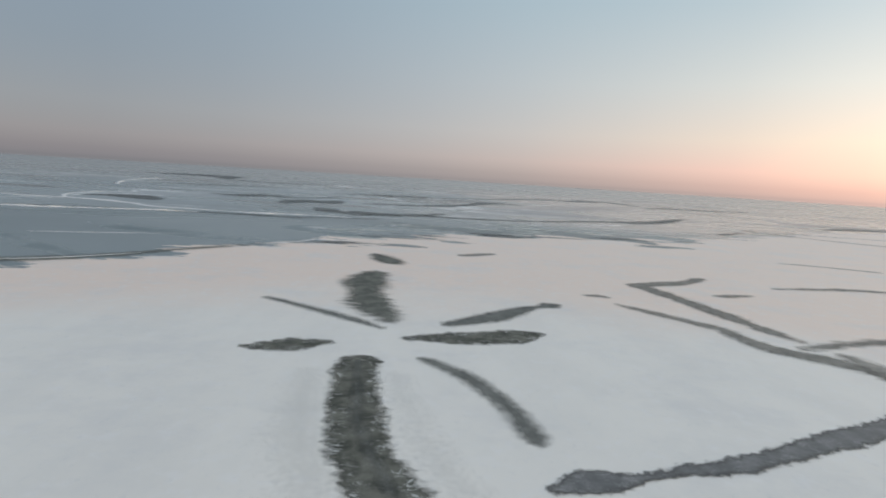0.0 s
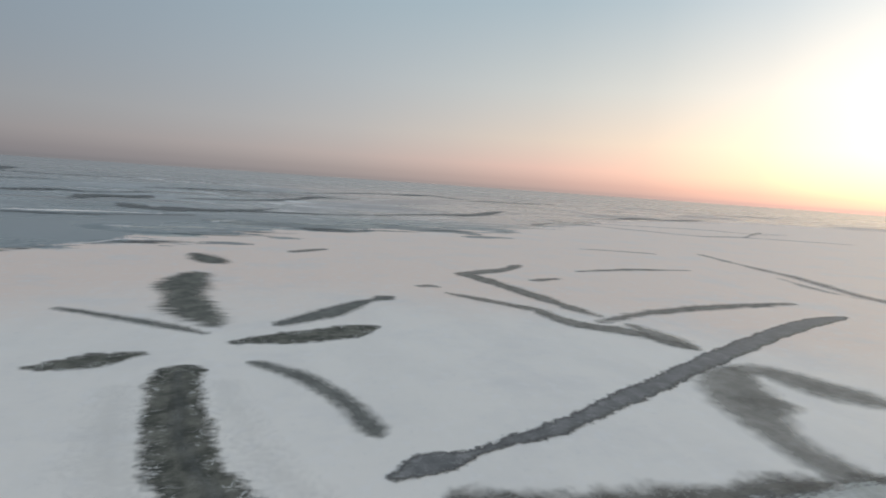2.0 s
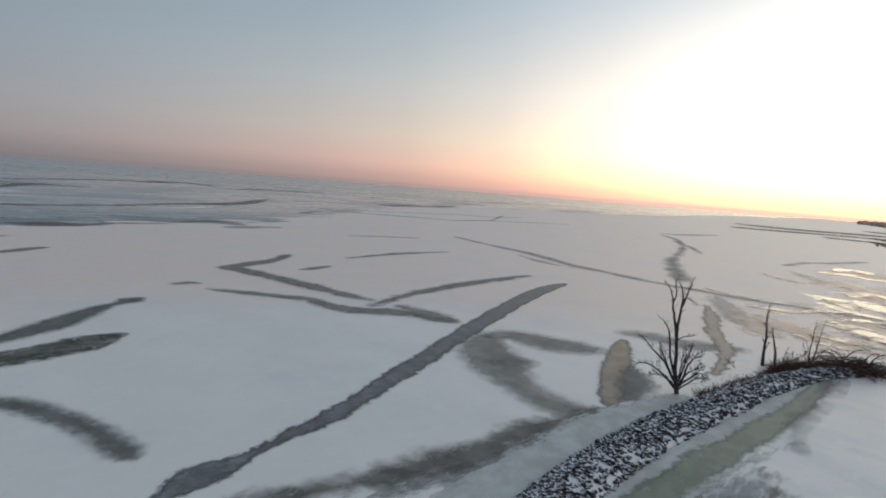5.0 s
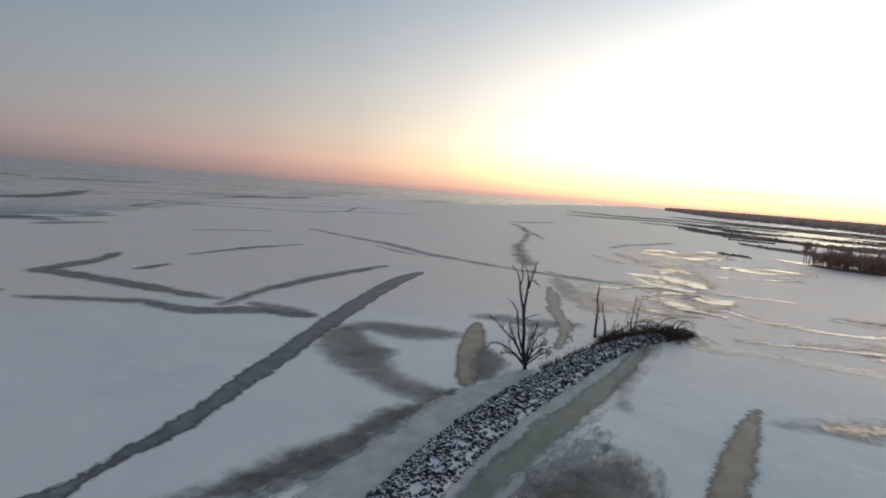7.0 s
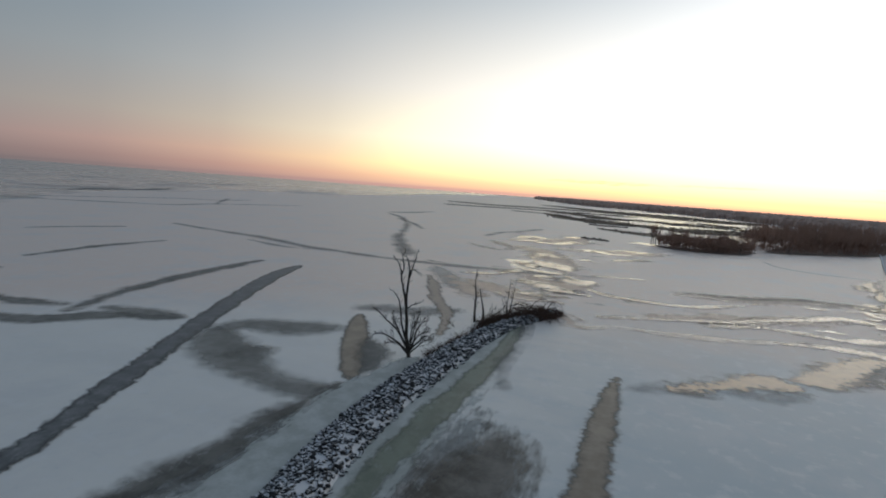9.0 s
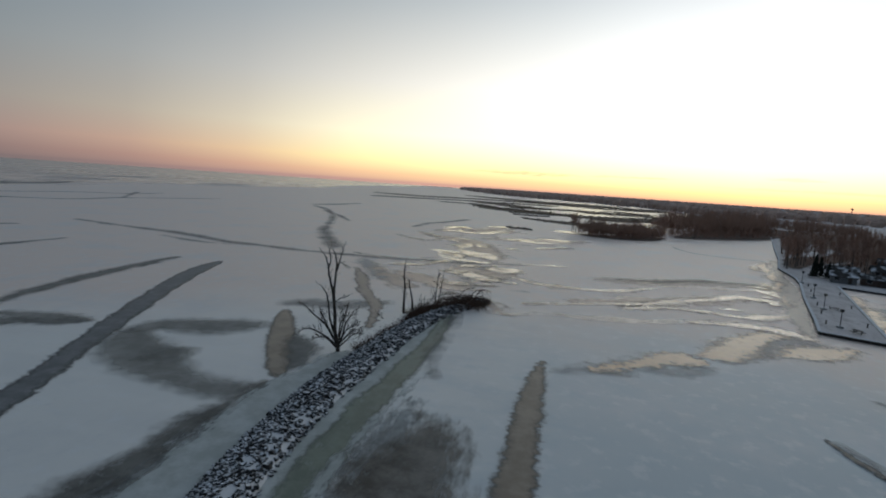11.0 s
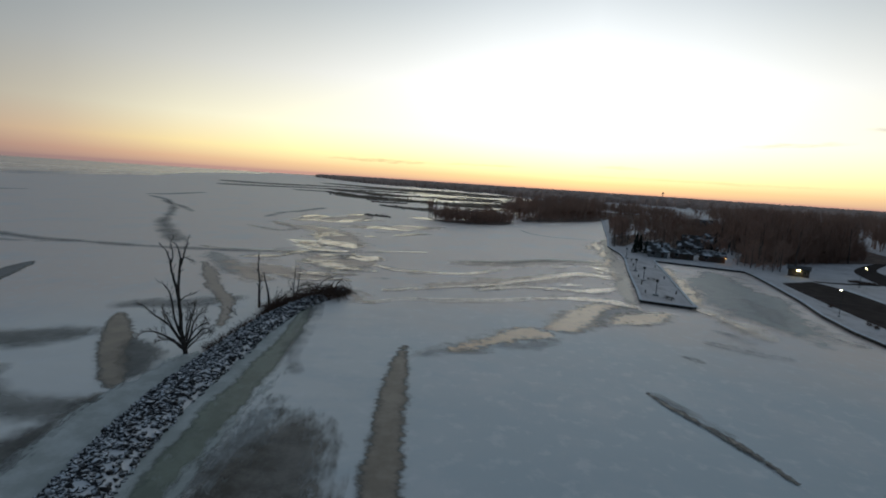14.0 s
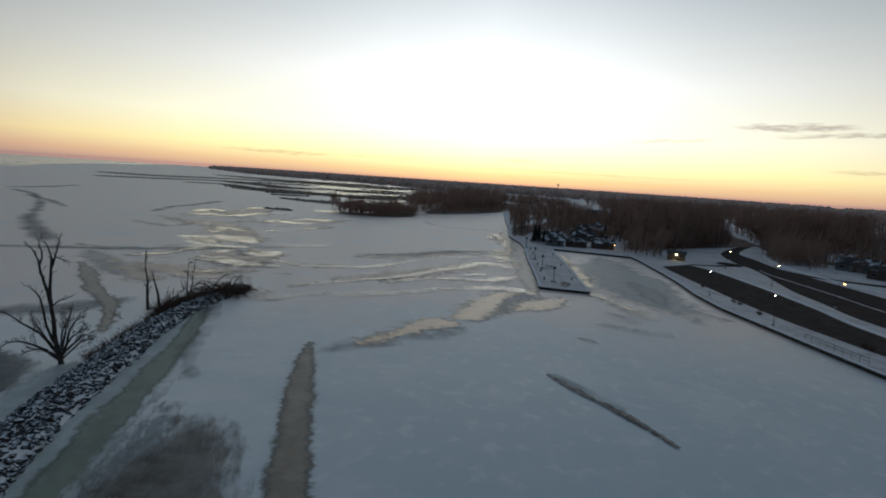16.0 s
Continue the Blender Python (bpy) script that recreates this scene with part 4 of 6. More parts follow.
lead([(94, -79, 0.6), (89, -79.6, 1.4), (86, -81, 0.6)], DAMP, "grey slush streak inside the harbour", 2)
random.seed(55)
for k in range(26):
    t = random.random()
    x, y = 182 - 54 * t + random.uniform(-4, 4), -67 + 13.5 * t + random.uniform(-1, 3.5)
    s = random.uniform(0.8, 2.6)
    lead([(x - s, y - s * 0.3, 0.3), (x, y, s * 0.9), (x + s, y + s * 0.5, 0.3)], PLATE, GLAZED, 1.2)
for x, y in ((154.7, -33.2), (158.3, -39.3), (160.1, -47.2), (162.5, -55.1)):
    lead([(x, y + 2.4, 0.4), (x + 0.4, y, 1.8), (x + 0.8, y - 2.4, 0.4)], PLATE, GLAZED, 1.2)
lead([(290, -62, 0.4), (270, -64, 1), (258, -75, 1), (255, -92, 0.8)], FRINGE, "white refrozen crack across the bay", 0.5)


# ---- the breakwater ----
CREST = [(15, 19.4, 4.8), (25, 20.8, 4.8), (34, 22.0, 4.8), (40, 22.7, 4.9), (46, 23.1, 5.0), (53, 23.3, 5.2), (61, 23.0, 5.2), (69, 22.4, 4.9), (77, 21.8, 4.6), (85, 20.8, 4.2), (92, 19.5, 3.8), (98, 17.7, 3.4), (105, 14.6, 3.0), (110, 12.4, 2.4)]


def stone_meshes(count):
    """Angular quarried blocks of about twenty faces each."""
    made = []
    for k in range(count):
        bm = bmesh.new()
        sx, sy, sz = random.uniform(0.85, 1.25), random.uniform(0.55, 0.95), random.uniform(0.4, 0.7)
        for _ in range(13):
            v = Vector((random.uniform(-1, 1), random.uniform(-1, 1), random.uniform(-1, 1)))
            v /= max(abs(v.x), abs(v.y), abs(v.z)) ** 0.75 * v.length ** 0.25
            bm.verts.new((v.x * sx / 2, v.y * sy / 2, v.z * sz / 2))
        hull = bmesh.ops.convex_hull(bm, input=bm.verts[:])
        bmesh.ops.delete(bm, geom=[g for g in set(hull["geom_interior"] + hull["geom_unused"]) if isinstance(g, bmesh.types.BMVert)], context="VERTS")
        bmesh.ops.recalc_face_normals(bm, faces=bm.faces)
        me = bpy.data.meshes.new("stone")
        bm.to_mesh(me)
        bm.free()
        me.materials.append(STONE)
        made.append(me)
    return made


def build_breakwater():
    line = spline(CREST, 1.0)
    n = len(line)
    us = (-1.0, -0.75, -0.45, -0.15, 0.15, 0.45, 0.75, 1.0)
    verts, faces = [], []
    for i, p in enumerate(line):
        d = (line[min(i + 1, n - 1)].xy - line[max(i - 1, 0)].xy).normalized()
        for u in us:
            off = u * p.z / 2
            up = 0.9 * (1 - u * u) ** 0.8 + 0.12 * noise.noise(Vector((p.x * 0.8, p.y * 0.8, u * 3)))
            verts.append((p.x - d.y * off, p.y + d.x * off, max(up, 0) - 0.02 if abs(u) < 1 else -0.05))
    k = len(us)
    for i in range(n - 1):
        for j in range(k - 1):
            a = i * k + j
            faces.append((a, a + k, a + k + 1, a + 1))
    core = mesh_object("breakwater", verts, faces, SNOW, smooth=True)
    tagged(core, "long low breakwater of dark riprap stones dusted with snow", "breakwater")
    kinds = stone_meshes(14)
    spots = []
    for i in range(n - 1):
        p = line[i]
        d = (line[i + 1].xy - p.xy).normalized()
        for u in np.arange(-1.0, 1.01, 0.075):
            if random.random() < 0.15:
                continue
            uu = u + random.uniform(-0.06, 0.06)
            for half in ((0.0, 0.33, 0.66) if u < 0 else (0.0, 0.25, 0.5, 0.75)):
                t = half + random.uniform(-0.2, 0.2)
                off = uu * p.z / 2
                # the lake side is bare stone, the harbour side lies deeper in snow
                drifted = 0.7 * noise.noise(Vector(((p.x + t) * 0.9, p.y * 0.9 + off * 1.4, 7.0))) + random.uniform(-0.35, 0.35)
                if drifted > (0.6 if uu > 0.3 else 0.26 if uu > -0.1 else 0.06) or (p.x > 100 and random.random() < 0.6):
                    continue
                up = 0.9 * max(0, 1 - min(1, uu * uu)) ** 0.8
                spots.append((p.x + d.x * t - d.y * off, p.y + d.y * t + d.x * off, up + random.uniform(-0.08, 0.08)))
    near = [s for s in spots if 36 < s[0] < 44][:300]
    rest = [s for s in spots if s not in set(near)]
    for x, y, z in near:
        ob = new("stone", random.choice(kinds))
        s = random.uniform(0.30, 0.62) * (1.5 if random.random() < 0.12 else 1.0)
        ob.matrix_basis = pose(x, y, z, random.uniform(-25, 25), random.uniform(-25, 25), random.uniform(0, 360)) @ Matrix.Diagonal((s, s, s, 1))
        ob.parent = core
    verts, faces = [], []
    for x, y, z in rest:
        me = random.choice(kinds)
        s = random.uniform(0.30, 0.62) * (1.5 if random.random() < 0.12 else 1.0)
        m = pose(x, y, z, random.uniform(-25, 25), random.uniform(-25, 25), random.uniform(0, 360)) @ Matrix.Diagonal((s, s, s, 1))
        base = len(verts)
        verts += [m @ v.co for v in me.vertices]
        faces += [tuple(base + q for q in f.vertices) for f in me.polygons]
    tagged(mesh_object("riprap", verts, faces, STONE, core), kind="stuff")


build_breakwater()


# ---- bare trees ----
def limb(verts, faces, pts, r0, r1, sides=5):
    """A tapering, crooked rod through pts."""
    base = len(verts)
    k = len(pts)
    for i, p in enumerate(pts):
        d = (pts[min(i + 1, k - 1)] - pts[max(i - 1, 0)]).normalized()
        a = d.orthogonal().normalized()
        b = d.cross(a)
        r = r0 + (r1 - r0) * i / (k - 1)
        for s in range(sides):
            t = 2 * math.pi * s / sides
            verts.append(p + (a * math.cos(t) + b * math.sin(t)) * r)
    for i in range(k - 1):
        for s in range(sides):
            t = (s + 1) % sides
            faces.append((base + i * sides + s, base + i * sides + t, base + (i + 1) * sides + t, base + (i + 1) * sides + s))


def crooked(start, way, length, bend, steps, lift=0.0):
    pts, d = [start.copy()], way.normalized()
    for i in range(steps):
        d = (d + Vector((random.uniform(-bend, bend), random.uniform(-bend, bend), random.uniform(-bend, bend) + lift))).normalized()
        pts.append(pts[-1] + d * (length / steps))
    return pts


def branch_out(verts, faces, pts, radius, length, level, spread, count, twig_r, lift=0.08, low=0.22, fewer=0, shrink=0.55):
    for k in range(count):
        t = low + (0.98 - low) * (k + random.random()) / count
        i = min(int(t * (len(pts) - 1)), len(pts) - 2)
        at = pts[i].lerp(pts[i + 1], t * (len(pts) - 1) - i)
        d = (pts[i + 1] - pts[i]).normalized()
        side = Vector((random.uniform(-1, 1), random.uniform(-1, 1), random.uniform(-0.3, 0.6))).normalized()
        way = (d * (1 - spread) + side * spread).normalized()
        ln = length * random.uniform(0.6, 1.1) * (1.25 - 0.85 * t)
        r = max(radius * (1.2 - 0.8 * t), twig_r)
        sub = crooked(at, way, ln, 0.15, 5 if level > 0 else 4, lift)
        limb(verts, faces, sub, r, max(r * 0.3, twig_r * 0.7), 4 if level > 1 else 3)
        if level > 0:
            branch_out(verts, faces, sub, r * 0.5, ln * shrink, level - 1, spread, fewer or max(3, count - 3), twig_r, lift, 0.3, fewer, shrink)


def boughed(ctrl, per=3):
    """A smooth crooked line through a few points."""
    c = [Vector(p) for p in ctrl]
    c = [2 * c[0] - c[1]] + c + [2 * c[-1] - c[-2]]
    out = []
    for i in range(1, len(c) - 2):
        a, b, d, e = c[i - 1:i + 3]
        for j in range(per):
            t = j / per
            q = 0.5 * ((2 * b) + (d - a) * t + (2 * a - 5 * b + 4 * d - e) * t * t + (3 * b - a - 3 * d + e) * t ** 3)
            out.append(q + Vector((random.uniform(-1, 1), random.uniform(-1, 1), 0)) * 0.05)
    out.append(c[-2])
    return out


def shore_tree(x, y, boughs, label, seed):
    """A leafless tree grown along boughs: (radius, twig length, twigs, points of (side, deep, up))."""
    random.seed(seed)
    base = new("bare_tree")
    base.matrix_basis = pose(x, y, 0, 0, 0, -68)
    for radius, side, count, ctrl in boughs:
        pts = boughed(ctrl)
        verts, faces = [], []
        limb(verts, faces, pts, radius * 1.15, max(0.024, radius * 0.16), 7)
        mesh_object("bough", verts, faces, SHORE_BARK, base, smooth=True)
        verts, faces = [], []
        top = ctrl[-1][2] > 7.5
        branch_out(verts, faces, pts, radius * 0.26, side * (0.9 if top else 1.15), 1 if top else 2, 0.42, count + 4, 0.0125, 0.03, 0.24, 3 if top else 4, 0.6)
        mesh_object("crown", verts, faces, SHORE_TWIG, base)
    return tagged(base, label, "tree")


def bare_tree_at(x, y, z, stems, label, seed, twig_r=0.02, count=5):
    """A leafless tree out of several stems: (way, length, radius, levels, side length)."""
    random.seed(seed)
    base = new("bare_tree")
    base.matrix_basis = pose(x, y, z)
    for way, length, radius, levels, side in stems:
        verts, faces = [], []
        pts = crooked(Vector((random.uniform(-0.15, 0.15), random.uniform(-0.15, 0.15), -0.15)), Vector(way), length, 0.15, 11, 0.05)
        limb(verts, faces, pts, radius, radius * 0.25, 7)
        mesh_object("stem", verts, faces, SHORE_BARK, base, smooth=True)
        verts, faces = [], []
        branch_out(verts, faces, pts, radius * 0.38, side, levels, 0.55, count, twig_r)
        mesh_object("crown", verts, faces, SHORE_TWIG, base)
    return tagged(base, label, "tree")


shore_tree(67.9, 27.4, [
    (0.27, 1.5, 7, [(0.04, 0.00, -0.33), (-0.04, 0.00, 1.00), (-0.44, 0.00, 3.32), (-0.60, 0.00, 5.81), (-0.76, 0.00, 8.05), (-0.68, 0.00, 10.54), (-0.60, 0.00, 12.20), (-0.76, 0.00, 13.45), (-1.24, 0.00, 14.36)]),
    (0.09, 1.3, 6, [(-0.60, -0.00, 11.79), (-0.20, -0.15, 12.53), (0.44, -0.30, 12.28), (1.08, -0.45, 11.95)]),
    (0.10, 1.4, 6, [(-0.60, 0.00, 11.12), (-0.20, 0.20, 12.78), (0.12, 0.40, 13.94), (0.44, 0.60, 15.19)]),
    (0.17, 1.4, 7, [(-0.68, 0.00, 6.97), (-1.16, 0.09, 9.13), (-1.56, 0.18, 10.79), (-1.72, 0.27, 12.12), (-2.28, 0.36, 13.45), (-3.00, 0.45, 14.36)]),
    (0.09, 1.3, 5, [(-1.64, 0.00, 11.62), (-1.40, 0.30, 12.95), (-1.64, 0.60, 14.11), (-1.32, 0.90, 15.11)]),
    (0.14, 1.4, 7, [(-0.28, -0.00, 2.16), (-1.24, -0.18, 4.73), (-1.48, -0.36, 7.14), (-1.88, -0.54, 8.47), (-2.44, -0.72, 9.30), (-3.08, -0.90, 9.71)]),
    (0.08, 1.2, 5, [(-0.60, -0.00, 6.97), (0.04, -0.10, 7.55), (0.68, -0.20, 7.72), (1.40, -0.30, 8.13)]),
    (0.18, 1.6, 8, [(-0.04, 0.00, 1.00), (-1.00, 0.15, 2.66), (-2.04, 0.30, 3.98), (-3.32, 0.45, 5.06), (-4.44, 0.60, 6.14), (-5.40, 0.75, 6.72)]),
    (0.15, 1.6, 8, [(-0.20, -0.00, 0.83), (-1.24, -0.24, 1.91), (-2.52, -0.48, 2.82), (-3.64, -0.72, 3.40), (-4.68, -0.96, 3.40), (-5.32, -1.20, 2.91)]),
    (0.10, 1.5, 8, [(-0.28, 0.00, 0.66), (-1.56, 0.50, 1.74), (-2.44, 1.00, 1.74), (-3.40, 1.50, 1.33)]),
    (0.11, 1.4, 7, [(-0.84, -0.00, 2.49), (-1.72, -0.50, 4.32), (-2.20, -1.00, 5.48), (-2.52, -1.50, 6.56)]),
    (0.15, 1.7, 9, [(0.12, 0.00, 0.83), (0.68, 0.15, 2.57), (1.08, 0.30, 4.15), (1.80, 0.45, 5.06), (2.68, 0.60, 5.64)]),
    (0.13, 1.7, 9, [(0.20, -0.00, 1.16), (1.40, -0.25, 2.49), (2.36, -0.50, 3.40), (2.92, -0.75, 2.91)]),
    (0.12, 1.6, 9, [(0.12, 0.00, 1.66), (0.52, 0.40, 3.49), (0.92, 0.80, 5.06), (1.32, 1.20, 6.47)]),
    (0.11, 1.6, 9, [(0.20, 0.00, 0.66), (1.32, 0.60, 1.58), (2.28, 1.20, 2.24), (2.76, 1.80, 2.08)]),
    (0.10, 1.6, 9, [(0.04, -0.00, 2.16), (0.28, -0.45, 3.98), (0.60, -0.90, 5.48), (0.36, -1.35, 6.64)]),
    (0.10, 1.6, 9, [(0.20, -0.00, 1.33), (0.92, -0.60, 2.99), (1.80, -1.20, 3.98), (2.44, -1.80, 4.48)]),
], "leafless many-stemmed tree rooted at the edge of rocks", 11)
bare_tree_at(93.4, 25.0, 0.0, [((0, 0.02, 1), 9.8, 0.25, 1, 2.0)], "tall dead trunk with a few broken limbs", 21, 0.035, 8)
bare_tree_at(93.6, 23.5, 0.0, [((0, -0.1, 1), 6.8, 0.24, 0, 0.8), ((0.3, -1.3, 0.9), 5.5, 0.14, 2, 2.6), ((0.2, -1.0, 0.6), 4.5, 0.11, 2, 2.2)], "broken dead trunk with a leaning bushy limb", 22, 0.028, 6)
bare_tree_at(100.6, 20.4, 0.1, [((0, 0.25, 1), 7.4, 0.13, 2, 1.8), ((0.2, -0.1, 1), 7.8, 0.13, 2, 1.8), ((-0.2, 0.5, 1), 4, 0.08, 2, 1.6)], "slender leafless saplings above dry brush", 23, 0.025, 6)
bare_tree_at(87.6, 26.2, -0.05, [((0.3, 1.6, 0.25), 3.2, 0.09, 1, 1.2)], "fallen bare branch arching out of the ice", 24, 0.03, 4)


def brush_pile(ctrl, rise, label, seed, amount):
    """A low tangle of dry stalks along a line (x, y, width)."""
    random.seed(seed)
    line = spline(ctrl, 0.5)
    verts, faces = [], []
    for _ in range(amount):
        p = random.choice(line)
        half = p.z / 2
        at = Vector((p.x + random.uniform(-half, half), p.y + random.uniform(-half, half), random.uniform(-0.1, 0.3)))
        way = Vector((random.uniform(-1, 1), random.uniform(-1, 1), random.uniform(0.3, 1.3)))
        pts = crooked(at, way, rise * random.uniform(0.5, 1.2), 0.3, 4, -0.12)
        limb(verts, faces, pts, 0.035, 0.012, 3)
    ob = mesh_object("brush", verts, faces, BRUSH)
    return tagged(ob, label, "brush", kind="stuff")


brush_pile([(91, 22.4, 2.4), (95, 21, 3.2), (101, 17.8, 3.6)], 2.1, "tangled brown brush over the end of the rocks", 31, 1600)
brush_pile([(99, 18, 2.4), (103, 15.6, 3.2), (107, 13.4, 3.2), (110, 12, 2.2)], 1.3, "dark tangle of stalks at the breakwater's tip", 33, 1500)


def fallen_boughs(x, y, count, seed):
    """A heap of arching dead boughs with their side twigs."""
    random.seed(seed)
    base = new("bough_heap")
    base.matrix_basis = pose(x, y, 0.2, 0, 0, -35)
    for _ in range(count):
        a = random.uniform(0, 2 * math.pi)
        at = Vector((random.uniform(-4.5, 4), random.uniform(-1.2, 1.6), 0.1))
        pts = crooked(at, Vector((math.cos(a) * 0.8, math.sin(a) * 0.6, 1.5)), random.uniform(3.8, 7.0), 0.16, 10, -0.3)
        pts = [Vector((p.x, p.y, max(p.z, 0.05))) for p in pts]
        verts, faces = [], []
        limb(verts, faces, pts, random.uniform(0.07, 0.14), 0.03, 6)
        branch_out(verts, faces, pts, 0.04, 1.3, 1, 0.55, 7, 0.016, -0.03, 0.2)
        mesh_object("bough", verts, faces, BRUSH, base)
    return tagged(base, "heap of arching dead boughs at the breakwater's tip", "dead boughs")


fallen_boughs(104.2, 15.0, 90, 35)
brush_pile([(69, 25.2, 0.8), (76, 24.3, 1.0), (84, 23.3, 1.2), (90, 22.4, 1.6), (95, 21, 2.0)], 1.3, "dry brown weeds along the edge of the rocks", 32, 700)


# ---- the shore ----
LAND_Z = 0.5
ASPHALT = worn("dark_asphalt", (0.056, 0.043, 0.038), (0.088, 0.069, 0.062), 0.35, 0.95, fine=6.0, relief=0.01, shine=0.02)
SHEET = worn("rusty_sheet_piling", (0.020, 0.019, 0.018), (0.060, 0.050, 0.042), 0.8, 0.7)
CONCRETE = worn("grey_concrete_cap", (0.22, 0.22, 0.21), (0.40, 0.39, 0.37), 0.7, 0.85, snowy=0.55)
TIMBER = worn("weathered_timber", (0.05, 0.042, 0.035), (0.13, 0.11, 0.09), 1.5, 0.85)
PAINT = worn("dark_metal_paint", (0.025, 0.026, 0.028), (0.05, 0.05, 0.052), 3.0, 0.5)
BRICK = worn("brown_brick_wall", (0.07, 0.05, 0.042), (0.13, 0.095, 0.08), 1.2, 0.9)
SIDING = worn("grey_siding", (0.13, 0.135, 0.14), (0.22, 0.22, 0.22), 0.8, 0.8)
SHINGLE = worn("snowy_shingles", (0.04, 0.036, 0.034), (0.085, 0.075, 0.072), 0.5, 0.9, snowy=0.24, drift=0.35)
REED = worn("dry_reeds", (0.12, 0.09, 0.068), (0.28, 0.215, 0.16), 0.08, 0.95, fine=1.5)
# distance haze painted in: far woods get a paler, warmer base
WOOD_FAR = worn("hazy_far_woods", (0.50, 0.365, 0.30), (0.68, 0.51, 0.43), 0.02, 0.95, fine=0.25, shine=0.1, snowy=0.06, drift=0.02)
# nearer woods lifted less, again in the colour instead of haze
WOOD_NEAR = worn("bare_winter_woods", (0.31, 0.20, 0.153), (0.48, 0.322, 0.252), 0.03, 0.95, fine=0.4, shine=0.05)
EVERGREEN = worn("dark_evergreen", (0.010, 0.016, 0.012), (0.028, 0.038, 0.028), 1.0, 0.9)


def glass_material():
    m, n = material("window_glass")
    finish(n, surface(n, (0.02, 0.022, 0.025), 0.08))
    return m


def glow_material(name, colour, power):
    m, n = material(name)
    finish(n, n.add("ShaderNodeEmission", {"Color": (*colour, 1), "Strength": power}).outputs[0])
    return m


GLASS = glass_material()
LAMP_WHITE = glow_material("white_lamp_glow", (1.0, 0.90, 0.66), 7.0)
LAMP_YELLOW = glow_material("yellow_lamp_glow", (1.0, 0.80, 0.35), 9.0)
LAMP_ORANGE = glow_material("orange_lamp_glow", (1.0, 0.50, 0.15), 6.0)

QUAY = [(454, -167), (330, -124), (268, -103), (228, -88), (202, -83.5), (187, -79), (158, -68.2), (126.5, -57.4), (114.5, -53)]
PIER_END = [(109.5, -63)]
BASIN = [(187.5, -90), (171.5, -114.3), (165, -112.8), (145, -105.8), (124, -98), (108, -91), (95, -86.8), (74, -83.2), (56, -80.2), (20, -77), (-60, -74), (-300, -70)]


LAND_SNOW = snow_material("trodden_snow", (0.68, 0.645, 0.645), 0.75)


def build_land():
    shore = QUAY + PIER_END + BASIN
    outline = shore + [(-700, -300), (-1500, -1200), (-2600, -3200), (0, -4800), (3000, -3800), (4300, -2000), (4700, 0), (4500, 560), (3156, 540), (1989, 215), (1694, 20), (1582, -125), (1290, -255), (900, -230), (600, -190)]
    bm = bmesh.new()
    top_ring = [bm.verts.new((x, y, LAND_Z)) for x, y in outline]
    edges = [bm.edges.new((top_ring[i], top_ring[(i + 1) % len(top_ring)])) for i in range(len(top_ring))]
    bmesh.ops.triangle_fill(bm, use_beauty=True, edges=edges)
    low = [bm.verts.new((v.co.x, v.co.y, -0.3)) for v in top_ring]
    for i in range(len(low)):
        j = (i + 1) % len(low)
        bm.faces.new((top_ring[i], top_ring[j], low[j], low[i]))
    bmesh.ops.recalc_face_normals(bm, faces=bm.faces)
    tagged(part("ground", bm, LAND_SNOW), "flat snow-covered shore behind a sheet-pile seawall", "ground", kind="structure")


def sweep(name, pts, profile, mat, parent=None, label=""):
    """A profile of (out, up) drawn along a line of (x, y); out is to the left of the way."""
    verts, faces = [], []
    n, k = len(pts), len(profile)
    for i, p in enumerate(pts):
        a, b = Vector(pts[max(i - 1, 0)][:2]), Vector(pts[min(i + 1, n - 1)][:2])
        d = (b - a).normalized()
        for out, up in profile:
            verts.append((p[0] - d.y * out, p[1] + d.x * out, up))
    for i in range(n - 1):
        for j in range(k):
            j2 = (j + 1) % k
            faces.append((i * k + j, (i + 1) * k + j, (i + 1) * k + j2, i * k + j2))
    faces += [tuple(range(k))[::-1], tuple((n - 1) * k + j for j in range(k))]
    return mesh_object(name, verts, faces, mat, parent, label)


def build_seawall(name, corners, label):
    """Corrugated steel sheets under a concrete cap laid in lengths."""
    base = new(name)
    for a, b in zip(corners, corners[1:]):
        a, b = Vector(a), Vector(b)
        d = (b - a).normalized()
        length = (b - a).length
        steps = max(2, int(length / 0.45))
        pts = []
        for i in range(steps + 1):
            p = a + d * (length * i / steps)
            o = 0.10 if (i // 2) % 2 else 0.0
            pts.append((p.x + d.y * o, p.y - d.x * o))
        sweep("sheet_piling", pts, [(-0.16, -0.25), (-0.16, LAND_Z + 0.05), (-0.03, LAND_Z + 0.05), (-0.03, -0.25)], SHEET, base)
        count = max(1, int(length / 6))
        for i in range(count):
            p, q = a + d * (length * i / count + 0.015), a + d * (length * (i + 1) / count - 0.015)
            sweep("cap_beam", [tuple(p), tuple(q)], [(-0.36, LAND_Z + 0.054), (-0.36, LAND_Z + 0.17), (-0.33, LAND_Z + 0.2), (0.32, LAND_Z + 0.2), (0.35, LAND_Z + 0.17), (0.35, LAND_Z + 0.054)], CONCRETE, base)
    return tagged(base, label, "seawall", kind="structure")


